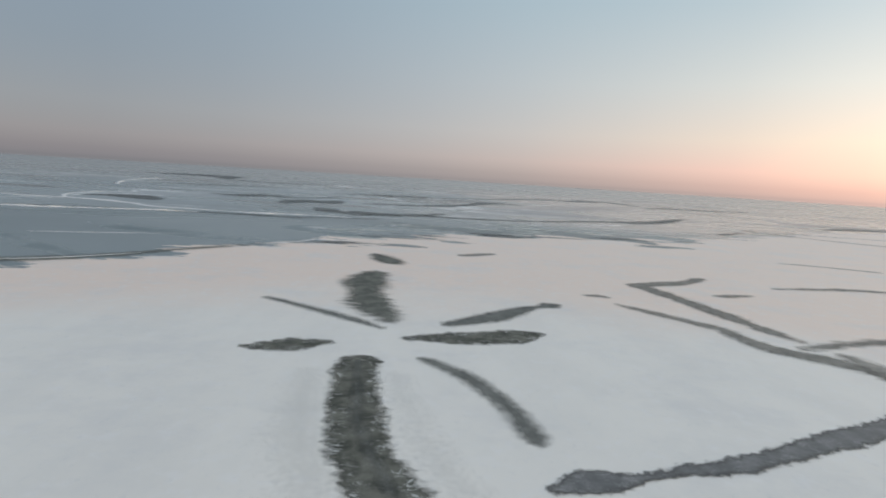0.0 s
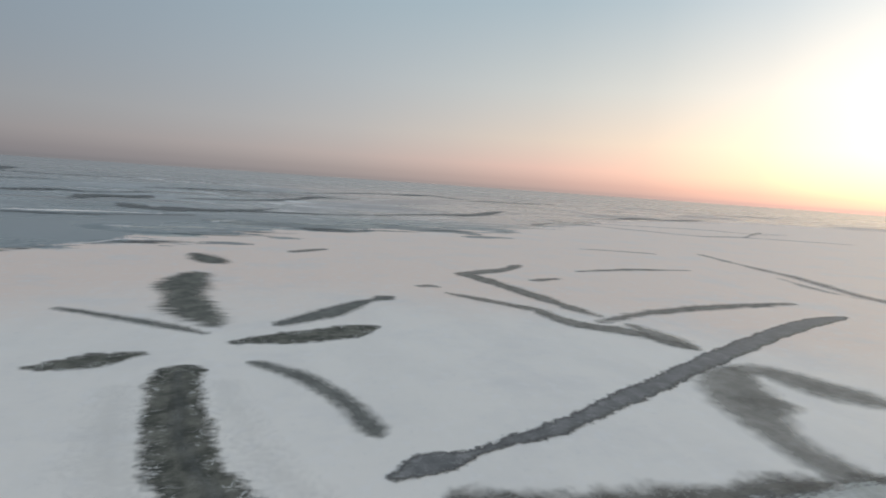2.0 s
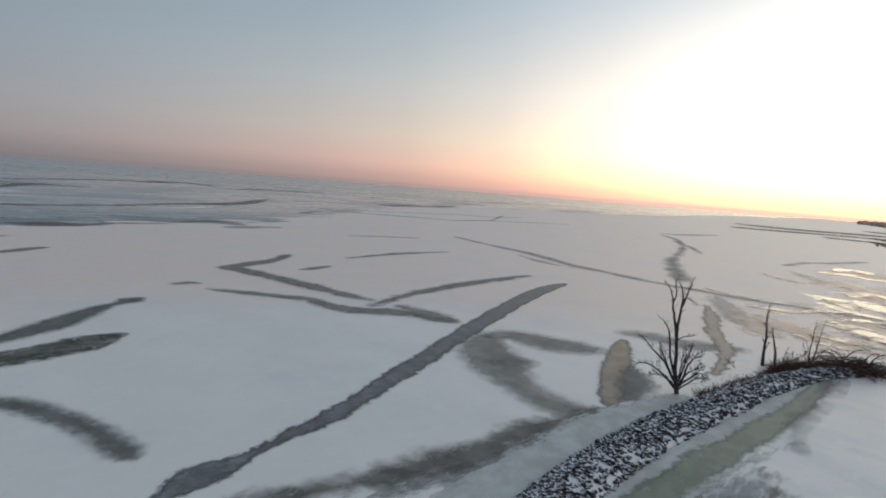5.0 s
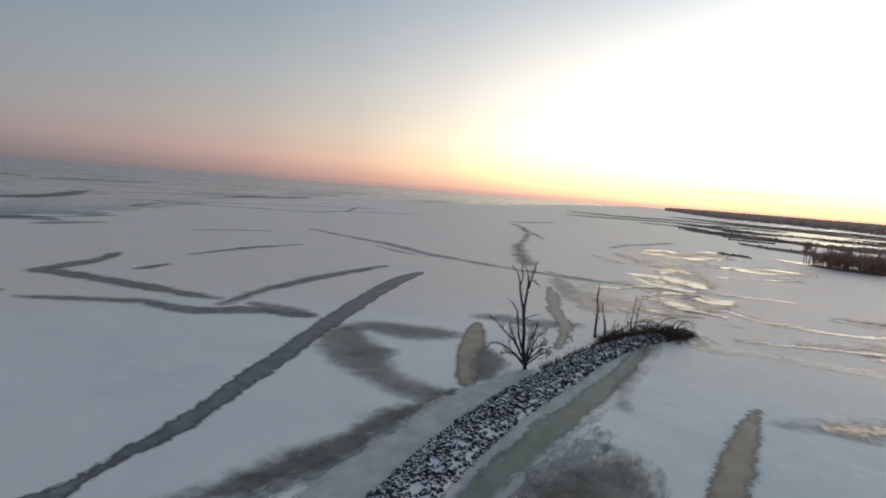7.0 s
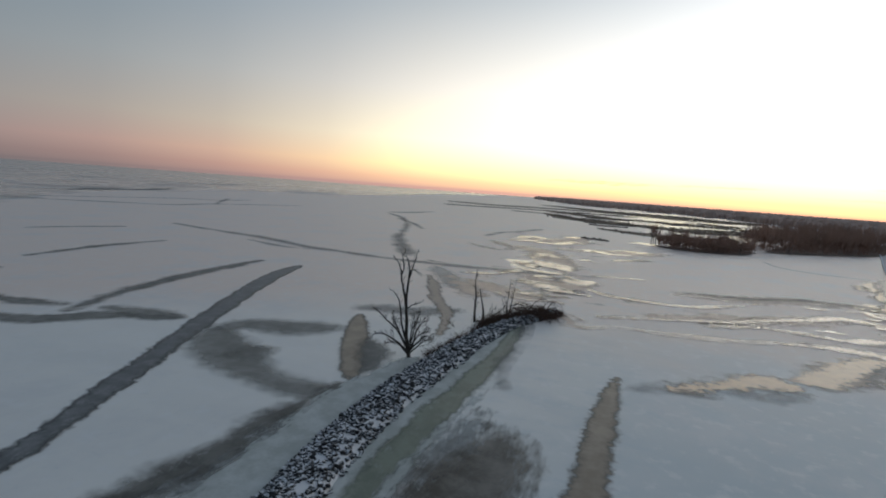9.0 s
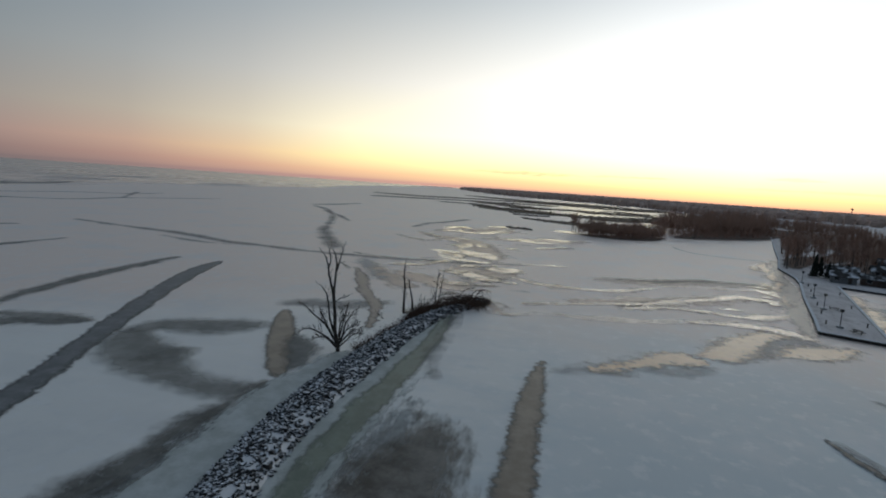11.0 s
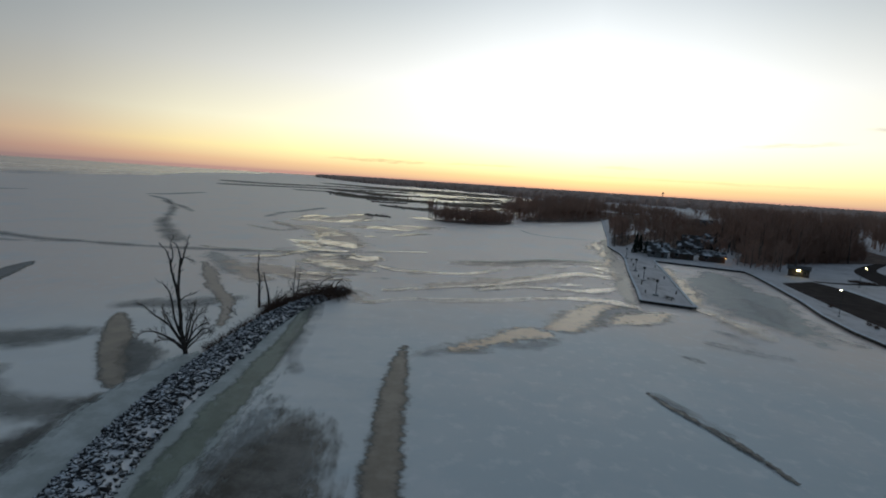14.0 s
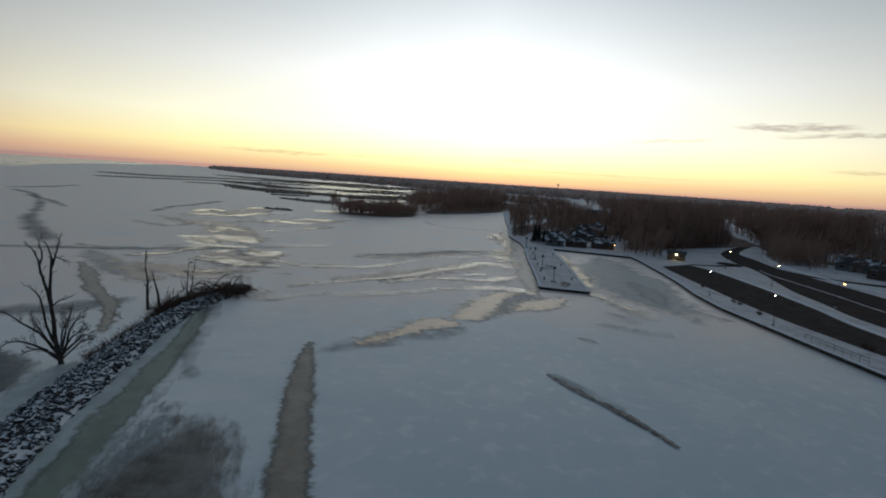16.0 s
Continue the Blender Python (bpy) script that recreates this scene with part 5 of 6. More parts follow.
def flat_ribbon(name, ctrl, z, mat, label, category):
    line = spline(ctrl, 3.0)
    verts, faces = [], []
    n = len(line)
    for i, p in enumerate(line):
        d = (line[min(i + 1, n - 1)].xy - line[max(i - 1, 0)].xy).normalized()
        for u in (-0.5, 0.5):
            verts.append((p.x - d.y * u * p.z, p.y + d.x * u * p.z, z))
    for i in range(n - 1):
        faces.append((2 * i, 2 * i + 2, 2 * i + 3, 2 * i + 1))
    ob = mesh_object(name, verts, faces, mat)
    return tagged(ob, label, category, kind="structure")


def snow_bank(name, ctrl, rise, label):
    """A low rounded ridge of snow along (x, y, width)."""
    line = spline(ctrl, 2.0)
    us = (-1, -0.7, -0.3, 0.1, 0.5, 0.8, 1)
    verts, faces = [], []
    n, k = len(line), len(us)
    for i, p in enumerate(line):
        d = (line[min(i + 1, n - 1)].xy - line[max(i - 1, 0)].xy).normalized()
        for u in us:
            off = u * p.z / 2
            up = rise * (1 - u * u) * (0.75 + 0.5 * noise.noise(Vector((p.x * 0.4, p.y * 0.4, u)))) if abs(u) < 1 else -0.05
            verts.append((p.x - d.y * off, p.y + d.x * off, LAND_Z + up))
    for i in range(n - 1):
        for j in range(k - 1):
            a = i * k + j
            faces.append((a, a + k, a + k + 1, a + 1))
    return tagged(mesh_object(name, verts, faces, SNOW, smooth=True), label, "snow bank", kind="structure")


build_land()
build_seawall("wall_pier", QUAY[4:] + PIER_END + [(140, -73.6), (187.5, -90)], "dark sheet-pile pier edge with a snowy concrete cap")
build_seawall("wall_harbour", BASIN[:10], "dark sheet-pile harbour wall with a snowy concrete cap")
build_seawall("wall_bay", QUAY[:5], "low dark shore wall of the bay")
def flat_strip(name, one, two, z, mat, label, category):
    """A level surface between two edges, each given by the same number of points."""
    a, b = spline([(x, y, 0) for x, y in one], 3.0), spline([(x, y, 0) for x, y in two], 3.0)
    n = max(len(a), len(b))
    verts, faces = [], []
    for i in range(n):
        for line in (a, b):
            t = i / (n - 1) * (len(line) - 1)
            k = min(int(t), len(line) - 2)
            p = line[k].lerp(line[k + 1], t - k)
            verts.append((p.x, p.y, z))
    for i in range(n - 1):
        faces.append((2 * i, 2 * i + 2, 2 * i + 3, 2 * i + 1))
    return tagged(mesh_object(name, verts, faces, mat), label, category, kind="structure")


flat_strip("road", [(157, -127), (143.7, -126.5), (119.7, -120), (96, -112), (73, -103.5), (20, -96), (-60, -95)], [(151, -112.4), (137, -107.6), (120, -102.6), (92.7, -95), (75, -91.8), (20, -86.5), (-60, -84)], LAND_Z + 0.006, ASPHALT, "dark wet asphalt parking lot beside the seawall", "parking lot")
flat_strip("road", [(232, -227), (196, -184), (175, -172.5), (154, -162), (132, -156), (108, -149), (80, -140), (20, -130), (-60, -125)], [(235, -225), (197, -176), (171, -157), (146, -145.5), (116.5, -127.5), (100, -120), (79, -111.5), (20, -101), (-60, -98)], LAND_Z + 0.008, ASPHALT, "dark two-lane shore road bordered by snow", "road")
flat_ribbon("road", [(157.5, -128, 3), (156, -137, 3), (158, -150, 3.5)], LAND_Z + 0.010, ASPHALT, "narrow asphalt link between road and parking lot", "road")
flat_ribbon("road", [(158, -161, 3), (146, -158.5, 4), (137, -160, 4.5), (130, -165, 5), (122, -173, 6), (110, -188, 7), (90, -215, 8)], LAND_Z + 0.012, ASPHALT, "dark side lane turning off between snowy yards", "road")
snow_bank("kerb", [(148, -148.5, 0.3), (138, -143.7, 0.4), (111, -135.6, 0.4), (92, -128.8, 0.4), (60, -120, 0.4), (0, -112, 0.4)], 0.14, "thin ridge of ploughed snow along the road's middle")
snow_bank("kerb", [(190, -191, 1.4), (170, -176, 1.6), (146, -164.5, 1.6), (128, -160, 1.4), (100, -156, 1.2)], 0.35, "ploughed snow bank along the shore road")
snow_bank("kerb", [(143.7, -127.3, 1.2), (119.7, -121, 1.4), (96, -113, 1.3), (73, -104.4, 1.2), (50, -101, 1.2)], 0.3, "ploughed snow bank beside the parking lane")


# ---- woods ----
def tuft_tree(verts, faces, x, y, z, rise, wide, spikes):
    """A far leafless tree: a trunk and a fan of upright boughs."""
    fork = Vector((x, y, z + rise * 0.28))
    limb(verts, faces, [Vector((x, y, z - 0.2)), fork], rise * 0.022, rise * 0.016, 3)
    for _ in range(spikes):
        a = random.uniform(0, 2 * math.pi)
        out = wide * random.random() ** 0.6
        tip = Vector((x + out * math.cos(a), y + out * math.sin(a), z + rise * (1.02 - 0.42 * (out / wide) ** 2) * random.uniform(0.82, 1.05)))
        mid = fork.lerp(tip, 0.5) + Vector((math.cos(a), math.sin(a), 0)) * out * 0.2
        limb(verts, faces, [fork, mid, tip], rise * 0.012, rise * 0.004, 3)


def wood_tree_kinds(count):
    """Leafless shore trees, each a trunk mesh and a crown mesh, about ten metres high."""
    kinds = []
    for k in range(count):
        random.seed(70 + k)
        tv, tf, cv, cf = [], [], [], []
        trunk = crooked(Vector((0, 0, -0.2)), Vector((random.uniform(-0.06, 0.06), random.uniform(-0.06, 0.06), 1)), 7.5, 0.06, 7, 0.02)
        limb(tv, tf, trunk, 0.19, 0.05, 6)
        branch_out(cv, cf, trunk, 0.075, 5.2, 2, 0.5, 11, 0.024, 0.14, 0.25)
        meshes = []
        for name, v, f, m in (("trunk", tv, tf, BARK), ("crown", cv, cf, TWIG)):
            me = bpy.data.meshes.new(name)
            me.from_pydata(v, [], f)
            me.materials.append(m)
            meshes.append(me)
        kinds.append(meshes)
    return kinds


KINDS = wood_tree_kinds(6)


def wood_tree(x, y, rise, label, group, z=LAND_Z):
    trunk, crown = random.choice(KINDS)
    base = new("bare_tree")
    s = rise / 10
    base.matrix_basis = pose(x, y, z, 0, 0, random.uniform(0, 360)) @ Matrix.Diagonal((s * random.uniform(0.85, 1.1),) * 2 + (s, 1))
    for name, me in (("trunk", trunk), ("crown", crown)):
        ob = new(name, me)
        ob.parent = base
    return tagged(base, label, "tree", group)


def inside(poly, x, y):
    hit = False
    for (x1, y1), (x2, y2) in zip(poly, poly[1:] + poly[:1]):
        if (y1 > y) != (y2 > y) and x < x1 + (y - y1) * (x2 - x1) / (y2 - y1):
            hit = not hit
    return hit


def plant(poly, count, low, high, label, group, z=LAND_Z):
    xs, ys = zip(*poly)
    made = 0
    while made < count:
        x, y = random.uniform(min(xs), max(xs)), random.uniform(min(ys), max(ys))
        if inside(poly, x, y):
            wood_tree(x, y, random.uniform(low, high), label, group, z)
            made += 1


random.seed(81)
plant([(230, -92), (268, -105), (314, -150), (322, -180), (280, -140), (236, -108)], 34, 11, 15, "leafless tree in a grove by the bay", "grove by the bay")
plant([(187, -126), (193, -139), (199, -157), (212, -184), (226, -206), (300, -260), (330, -230), (250, -150)], 112, 16, 22, "tall leafless tree in a dense shore wood", "shore wood")
plant([(200, -205), (215, -216), (330, -300), (330, -400), (240, -330), (196, -235)], 42, 17, 22, "leafless tree in the wood behind the road", "roadside wood")
plant([(150, -215), (190, -232), (230, -330), (190, -350), (140, -270)], 32, 12, 18, "leafless garden tree among snowy yards", "garden trees")
plant([(215, -112), (232, -122), (262, -150), (300, -190), (330, -200), (300, -150), (240, -108)], 24, 8, 13, "leafless garden tree among houses", "garden trees")
plant([(226, -89), (268, -104.5), (328, -125), (338, -136), (280, -116), (232, -98)], 26, 9, 14, "leafless tree at the edge of the bay", "grove by the bay")
plant([(200, -120), (206, -118), (214, -132), (206, -140)], 7, 8, 12, "leafless garden tree among houses", "garden trees")

plant([(192, -121.6), (179, -119), (175, -122), (173, -127.6), (186, -138), (199, -138)], 9, 9, 14, "leafless tree before the shore wood", "shore wood")
plant([(160, -171), (153, -172.5), (149, -183), (142, -194), (168, -230), (184, -206)], 10, 7, 12, "leafless garden tree among snowy yards", "garden trees")


def woods_stuff(name, spots, label, spikes):
    verts, faces = [], []
    for x, y, z, rise in spots:
        tuft_tree(verts, faces, x, y, z, rise, rise * 0.36, spikes)
    return tagged(mesh_object(name, verts, faces, WOOD_NEAR), label, "woods", kind="stuff")


def spots_in(poly, count, low, high, z=LAND_Z):
    xs, ys = zip(*poly)
    out = []
    while len(out) < count:
        x, y = random.uniform(min(xs), max(xs)), random.uniform(min(ys), max(ys))
        if inside(poly, x, y):
            out.append((x, y, z, random.uniform(low, high)))
    return out


LITTER = lead_material("leaf_litter", (0.17, 0.122, 0.10), (0.29, 0.215, 0.178), 1.0, 1.5, 1.5, 0.3, (0.8, 0.9), thin=0.92, shine=0.02)


def litter(ctrl, z=None):
    ob = lead(ctrl, LITTER, "brown leaf litter and stems over a wood's floor", 4.0, "ground", "wood floor")
    ob.location.z = LAND_Z if z is None else z


litter([(196, -130, 6), (211, -152, 20), (228, -185, 30), (245, -212, 40), (290, -240, 40)])
litter([(225, -160, 30), (262, -198, 50), (320, -240, 60), (400, -290, 80)])
litter([(206, -214, 8), (222, -240, 30), (240, -290, 60), (270, -350, 70)])
litter([(330, -16, 4), (324, -28, 20), (328, -46, 26), (352, -64, 14)], 0.0)
litter([(362, -80, 6), (400, -108, 34), (450, -138, 56), (540, -170, 70), (640, -190, 60)], 0.3)
litter([(232, -95, 4), (270, -115, 16), (310, -155, 22), (350, -195, 60), (450, -225, 90), (600, -260, 90)])
litter([(215, -118, 6), (245, -128, 20), (290, -165, 36), (340, -215, 50)])
litter([(150, -215, 6), (170, -240, 26), (190, -290, 50), (210, -350, 70)])
litter([(185, -196, 6), (172, -206, 12), (150, -212, 14), (120, -218, 14)])
random.seed(82)
UNDER = "bare undergrowth between the trunks"
woods_stuff("woods", spots_in([(200, -205), (215, -216), (330, -300), (330, -400), (240, -330), (196, -235)], 150, 15, 21), "leafless wood behind the road", 18)
woods_stuff("woods", spots_in([(196, -140), (204, -160), (216, -186), (228, -206), (300, -260), (330, -230), (250, -150)], 130, 14, 20), "dense leafless shore wood", 18)
woods_stuff("undergrowth", spots_in([(186, -125), (193, -139), (199, -157), (212, -184), (226, -206), (250, -225), (270, -200), (215, -140)], 700, 3.5, 11), UNDER, 12)
woods_stuff("undergrowth", spots_in([(200, -205), (215, -216), (280, -270), (290, -350), (240, -330), (196, -235)], 620, 4, 12), UNDER, 12)
woods_stuff("undergrowth", spots_in([(232, -94), (268, -107), (314, -152), (322, -180), (280, -140), (238, -106)], 60, 1.5, 4), UNDER, 12)
ISLE = [(334, -15), (316, -22), (310, -37), (321, -52), (341, -68), (362, -70), (372, -56), (352, -40), (356, -22)]
woods_stuff("undergrowth", spots_in(ISLE, 260, 1.6, 5.2, 0.0), UNDER, 12)
woods_stuff("brush", spots_in(ISLE, 170, 5, 10.5, 0.0), "dark leafless thicket on a low marsh island", 20)
plant(ISLE, 14, 8, 12, "dark leafless tree on a low marsh island", "marsh island trees", 0.0)
plant([(338, -12), (331, -13), (331, -18), (337, -19)], 3, 13, 16, "tall leafless tree at the end of a marsh island", "marsh island trees", 0.0)
plant([(362, -90), (366, -97), (374, -100), (370, -88)], 3, 11, 14, "tall leafless tree at the end of a marsh island", "marsh island trees", 0.0)
woods_stuff("undergrowth", spots_in([(365, -78), (384, -113), (412, -137), (455, -173), (520, -190), (500, -150), (440, -110), (395, -75)], 420, 2.0, 6, 0.3), UNDER, 12)
woods_stuff("woods", spots_in([(367, -80), (384, -112), (412, -135), (455, -171), (600, -215), (620, -150), (480, -95), (420, -70)], 300, 9, 20, 0.3), "dark leafless wood at the edge of the marsh", 16)
woods_stuff("undergrowth", spots_in([(172, -181), (192, -198), (186, -262), (120, -246), (112, -206), (140, -194)], 220, 2.5, 7), UNDER, 12)
woods_stuff("undergrowth", spots_in([(166, -175), (196, -196), (204, -210), (180, -214), (158, -184)], 300, 4, 11), UNDER, 14)

woods_stuff("undergrowth", spots_in([(160, -171), (154, -172.5), (149, -183), (142, -194), (120, -196), (128, -204), (168, -230), (184, -206)], 130, 1.5, 5), UNDER, 12)
woods_stuff("undergrowth", spots_in([(192, -122), (182, -120), (177, -124), (175, -128), (188, -140), (199, -138)], 60, 1, 4), UNDER, 12)
woods_stuff("woods", spots_in([(430, -268), (560, -325), (640, -365), (760, -440), (900, -580), (700, -560), (480, -340)], 330, 9, 17), "leafless woods beside a frozen river", 12)
woods_stuff("woods", spots_in([(236, -118), (262, -128), (330, -182), (420, -250), (340, -232), (270, -180)], 200, 5, 11), "thin leafless woods among the houses", 14)
woods_stuff("woods", spots_in([(330, -182), (480, -190), (640, -225), (800, -330), (600, -300), (420, -240)], 240, 9, 15), "leafless wood behind the grove", 14)
woods_stuff("woods", spots_in([(300, -265), (360, -245), (700, -380), (900, -700), (600, -800), (330, -420)], 700, 12, 21), "wide leafless woods beyond the shore", 12)
woods_stuff("woods", spots_in([(160, -330), (260, -350), (420, -520), (600, -800), (300, -900), (80, -480)], 420, 9, 16), "wide leafless woods beyond the gardens", 12)


def far_canopy(name, poly, count, low, high, label):
    """Woods so far off that single trees run together: small uneven crowns."""
    bm_dirs = [Vector((math.cos(a), math.sin(a), 0)) for a in (0, 1.26, 2.51, 3.77, 5.03)]
    verts, faces = [], []
    for x, y, z, rise in spots_in(poly, count, low, high):
        base = len(verts)
        wide = rise * random.uniform(0.35, 0.9)
        for f, h in ((0.9, -0.2), (1.0, 0.6), (0.6, 0.88)):
            turn = random.uniform(0, 1)
            for d in bm_dirs:
                verts.append((x + (d.x * math.cos(turn) - d.y * math.sin(turn)) * wide * f * random.uniform(0.8, 1.2), y + (d.y * math.cos(turn) + d.x * math.sin(turn)) * wide * f * random.uniform(0.8, 1.2), z + rise * h * random.uniform(0.9, 1.1)))
        verts.append((x, y, z + rise))
        for ring in (0, 5):
            for j in range(5):
                k = (j + 1) % 5
                faces.append((base + ring + j, base + ring + k, base + ring + 5 + k, base + ring + 5 + j))
        for j in range(5):
            faces.append((base + 10 + j, base + 10 + (j + 1) % 5, base + 15))
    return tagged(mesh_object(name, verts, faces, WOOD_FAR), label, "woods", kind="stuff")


random.seed(83)
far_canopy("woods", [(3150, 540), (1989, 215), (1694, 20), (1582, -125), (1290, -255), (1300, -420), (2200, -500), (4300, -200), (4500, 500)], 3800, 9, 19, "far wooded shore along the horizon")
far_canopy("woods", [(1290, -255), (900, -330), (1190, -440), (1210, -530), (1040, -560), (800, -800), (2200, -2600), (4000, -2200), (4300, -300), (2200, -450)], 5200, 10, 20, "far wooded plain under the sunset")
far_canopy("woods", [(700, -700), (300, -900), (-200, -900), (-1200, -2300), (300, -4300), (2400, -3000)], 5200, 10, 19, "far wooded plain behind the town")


# ---- the marsh ----
def reed_bed(ctrl, rise, label, seed):
    """A low island of reeds along (x, y, width): a matted mound with tufts."""
    random.seed(seed)
    line = spline(ctrl, 6.0)
    us = (-1, -0.6, -0.2, 0.2, 0.6, 1)
    verts, faces = [], []
    n, k = len(line), len(us)
    for i, p in enumerate(line):
        d = (line[min(i + 1, n - 1)].xy - line[max(i - 1, 0)].xy).normalized()
        for u in us:
            off = u * p.z / 2 * (1 + 0.5 * noise.noise(Vector((p.x * 0.03, p.y * 0.03, u * 2))))
            up = 0.6 * rise * (1 - u * u) ** 0.4 * random.uniform(0.4, 1.1) if abs(u) < 1 else -0.1
            verts.append((p.x - d.y * off, p.y + d.x * off, up))
    for i in range(n - 1):
        for j in range(k - 1):
            a = i * k + j
            faces.append((a, a + k, a + k + 1, a + 1))
    for _ in range(int(n * 9)):
        p = random.choice(line)
        at = Vector((p.x + random.uniform(-0.5, 0.5) * p.z, p.y + random.uniform(-0.5, 0.5) * p.z, 0))
        limb(verts, faces, [at, at + Vector((random.uniform(-0.8, 0.8), random.uniform(-0.8, 0.8), rise * random.uniform(0.7, 1.25)))], 0.7, 0.15, 3)
    return tagged(mesh_object("reeds", verts, faces, REED), label, "reeds", kind="stuff")


REEDS = "brown reed bed standing in marsh ice"
reed_bed([(964, 327, 14), (947, 239, 60), (1000, 190, 60), (1040, 120, 70), (1030, -18, 70), (967, -107, 70), (1061, -231, 50)], 1.4, REEDS, 91)
reed_bed([(763, 263, 8), (793, 218, 26), (829, 182, 22), (850, 150, 8)], 1.3, REEDS, 92)
reed_bed([(719, 150, 6), (719, 104, 14), (649, 69.5, 46), (607, 30, 70), (598, -5.5, 56), (575, -40, 50), (630, -97, 56), (641, -155, 80)], 1.3, REEDS, 93)
reed_bed([(337, 26, 3), (333, 19, 7), (328, 12, 3)], 0.9, REEDS, 94)
reed_bed([(459, 22, 8), (449, 5, 30), (434, -22, 44), (428, -40, 16)], 1.1, REEDS, 95)
reed_bed([(874, 127, 30), (790, 64, 60), (734, 28, 40), (760, -60, 50), (721, -157, 80), (758, -216, 150)], 1.4, REEDS, 96)
reed_bed([(551, -18, 12), (560, -69, 40), (592, -146, 40), (640, -200, 30)], 1.3, REEDS, 97)
reed_bed([(1333, 194, 60), (1191, 47, 130), (1131, -74, 170), (1129, -191, 170)], 1.4, REEDS, 100)
random.seed(101)
for k in range(40):
    r, a = random.uniform(430, 1250), radians(random.uniform(82, 111))
    x, y = r * math.sin(a), r * math.cos(a)
    if x < 560 and y < -60:
        continue
    ln, wd = random.uniform(8, 36) * r / 700, random.uniform(6, 30) * r / 700
    reed_bed([(x - 0.15 * ln, y + ln, 2), (x, y + ln * 0.3, wd), (x + 0.2 * ln, y - ln * 0.4, wd * 0.8), (x + 0.1 * ln, y - ln, 2)], 1.2, REEDS, 200 + k)


# ---- houses ----
def box(bm, x0, x1, y0, y1, z0, z1):
    made = bmesh.ops.create_cube(bm, size=1.0)["verts"]
    for v in made:
        v.co = Vector((x0 + (v.co.x + 0.5) * (x1 - x0), y0 + (v.co.y + 0.5) * (y1 - y0), z0 + (v.co.z + 0.5) * (z1 - z0)))
    return made


def box_part(name, dims, mat, parent, label="", bevel=0.0):
    bm = bmesh.new()
    box(bm, *dims)
    if bevel:
        bmesh.ops.bevel(bm, geom=bm.edges[:], offset=bevel, segments=1, affect="EDGES")
    return part(name, bm, mat, parent, label)


def house(x, y, turn, length, depth, eaves, ridge, wall_mat, label, lit=False, chimney=True):
    """A gabled house; its length runs along its own x, its front faces its own -y."""
    base = new("house")
    base.matrix_basis = pose(x, y, LAND_Z, 0, 0, turn)
    bm = bmesh.new()
    hx, hy = length / 2, depth / 2
    ring = [(-hx, -hy), (hx, -hy), (hx, hy), (-hx, hy)]
    lowv = [bm.verts.new((a, b, -0.1)) for a, b in ring]
    topv = [bm.verts.new((a, b, eaves)) for a, b in ring]
    ga, gb = bm.verts.new((-hx, 0, ridge - 0.12)), bm.verts.new((hx, 0, ridge - 0.12))
    bm.faces.new((lowv[0], lowv[1], topv[1], topv[0]))
    bm.faces.new((lowv[2], lowv[3], topv[3], topv[2]))
    bm.faces.new((lowv[1], lowv[2], topv[2], gb, topv[1]))
    bm.faces.new((lowv[3], lowv[0], topv[0], ga, topv[3]))
    part("wall", bm, wall_mat, base)
    o, t = 0.5, 0.22
    slope = (ridge - eaves) / hy
    roofs = sweep("roof", [(-hx - o, 0), (hx + o, 0)], [(0, ridge), (hy + o, eaves - slope * o), (hy + o, eaves - slope * o + t), (0, ridge + t), (-hy - o, eaves - slope * o + t), (-hy - o, eaves - slope * o)], SHINGLE, base)
    if chimney:
        box_part("chimney", (hx * 0.3, hx * 0.3 + 0.8, 0.3, 1.0, eaves, ridge + 0.9), BRICK, roofs)
    count = max(2, int(length / 3.2))
    for i in range(count):
        cx = -hx + length * (i + 0.5) / count
        if i == count // 2:
            box_part("door", (cx - 0.5, cx + 0.5, -hy - 0.05, -hy + 0.05, 0.1, 2.15), TIMBER, base)
            continue
        win = box_part("window", (cx - 0.75, cx + 0.75, -hy - 0.06, -hy + 0.02, 0.95, 2.15), CONCRETE, base)
        box_part("pane", (cx - 0.66, cx + 0.66, -hy - 0.075, -hy - 0.03, 1.04, 2.06), GLASS, win)
    if lit:
        box_part("porch_lamp", (hx - 0.25, hx + 0.25, -hy - 0.4, -hy - 0.1, eaves - 0.35, eaves - 0.08), LAMP_ORANGE, base, "small orange porch lamp, lit")
    return tagged(base, label, "house", "houses by the harbour")


house(200, -97, -112, 7, 6, 2.3, 3.6, SIDING, "low grey house with a snowy roof by the harbour")
house(198.5, -106, -113, 8, 6, 2.3, 3.6, BRICK, "long low brown brick house with a snowy roof")
house(195, -116, -114, 8.5, 6, 2.3, 3.7, BRICK, "low brown brick house with a lit porch lamp", lit=True)
house(216, -104, -110, 9, 6.5, 2.4, 4.0, SIDING, "grey bungalow with a snow-dusted roof")
house(226, -124, -110, 10, 6.5, 2.4, 4.2, SIDING, "grey bungalow with a snow-dusted roof")
house(246, -138, -112, 13, 9, 3.0, 5.6, BRICK, "brick house with a snow-dusted gabled roof")
house(262, -158, -115, 12, 9, 3.0, 5.6, SIDING, "grey house with a snow-dusted gabled roof")
house(296, -186, -118, 14, 10, 3.2, 6.0, SIDING, "grey house with a snow-dusted gabled roof")
house(336, -212, -120, 14, 10, 3.2, 6.0, BRICK, "brick house with a snow-dusted gabled roof")
house(424, -244, -118, 16, 10, 3.2, 6.0, SIDING, "grey house with a snow-dusted gabled roof")
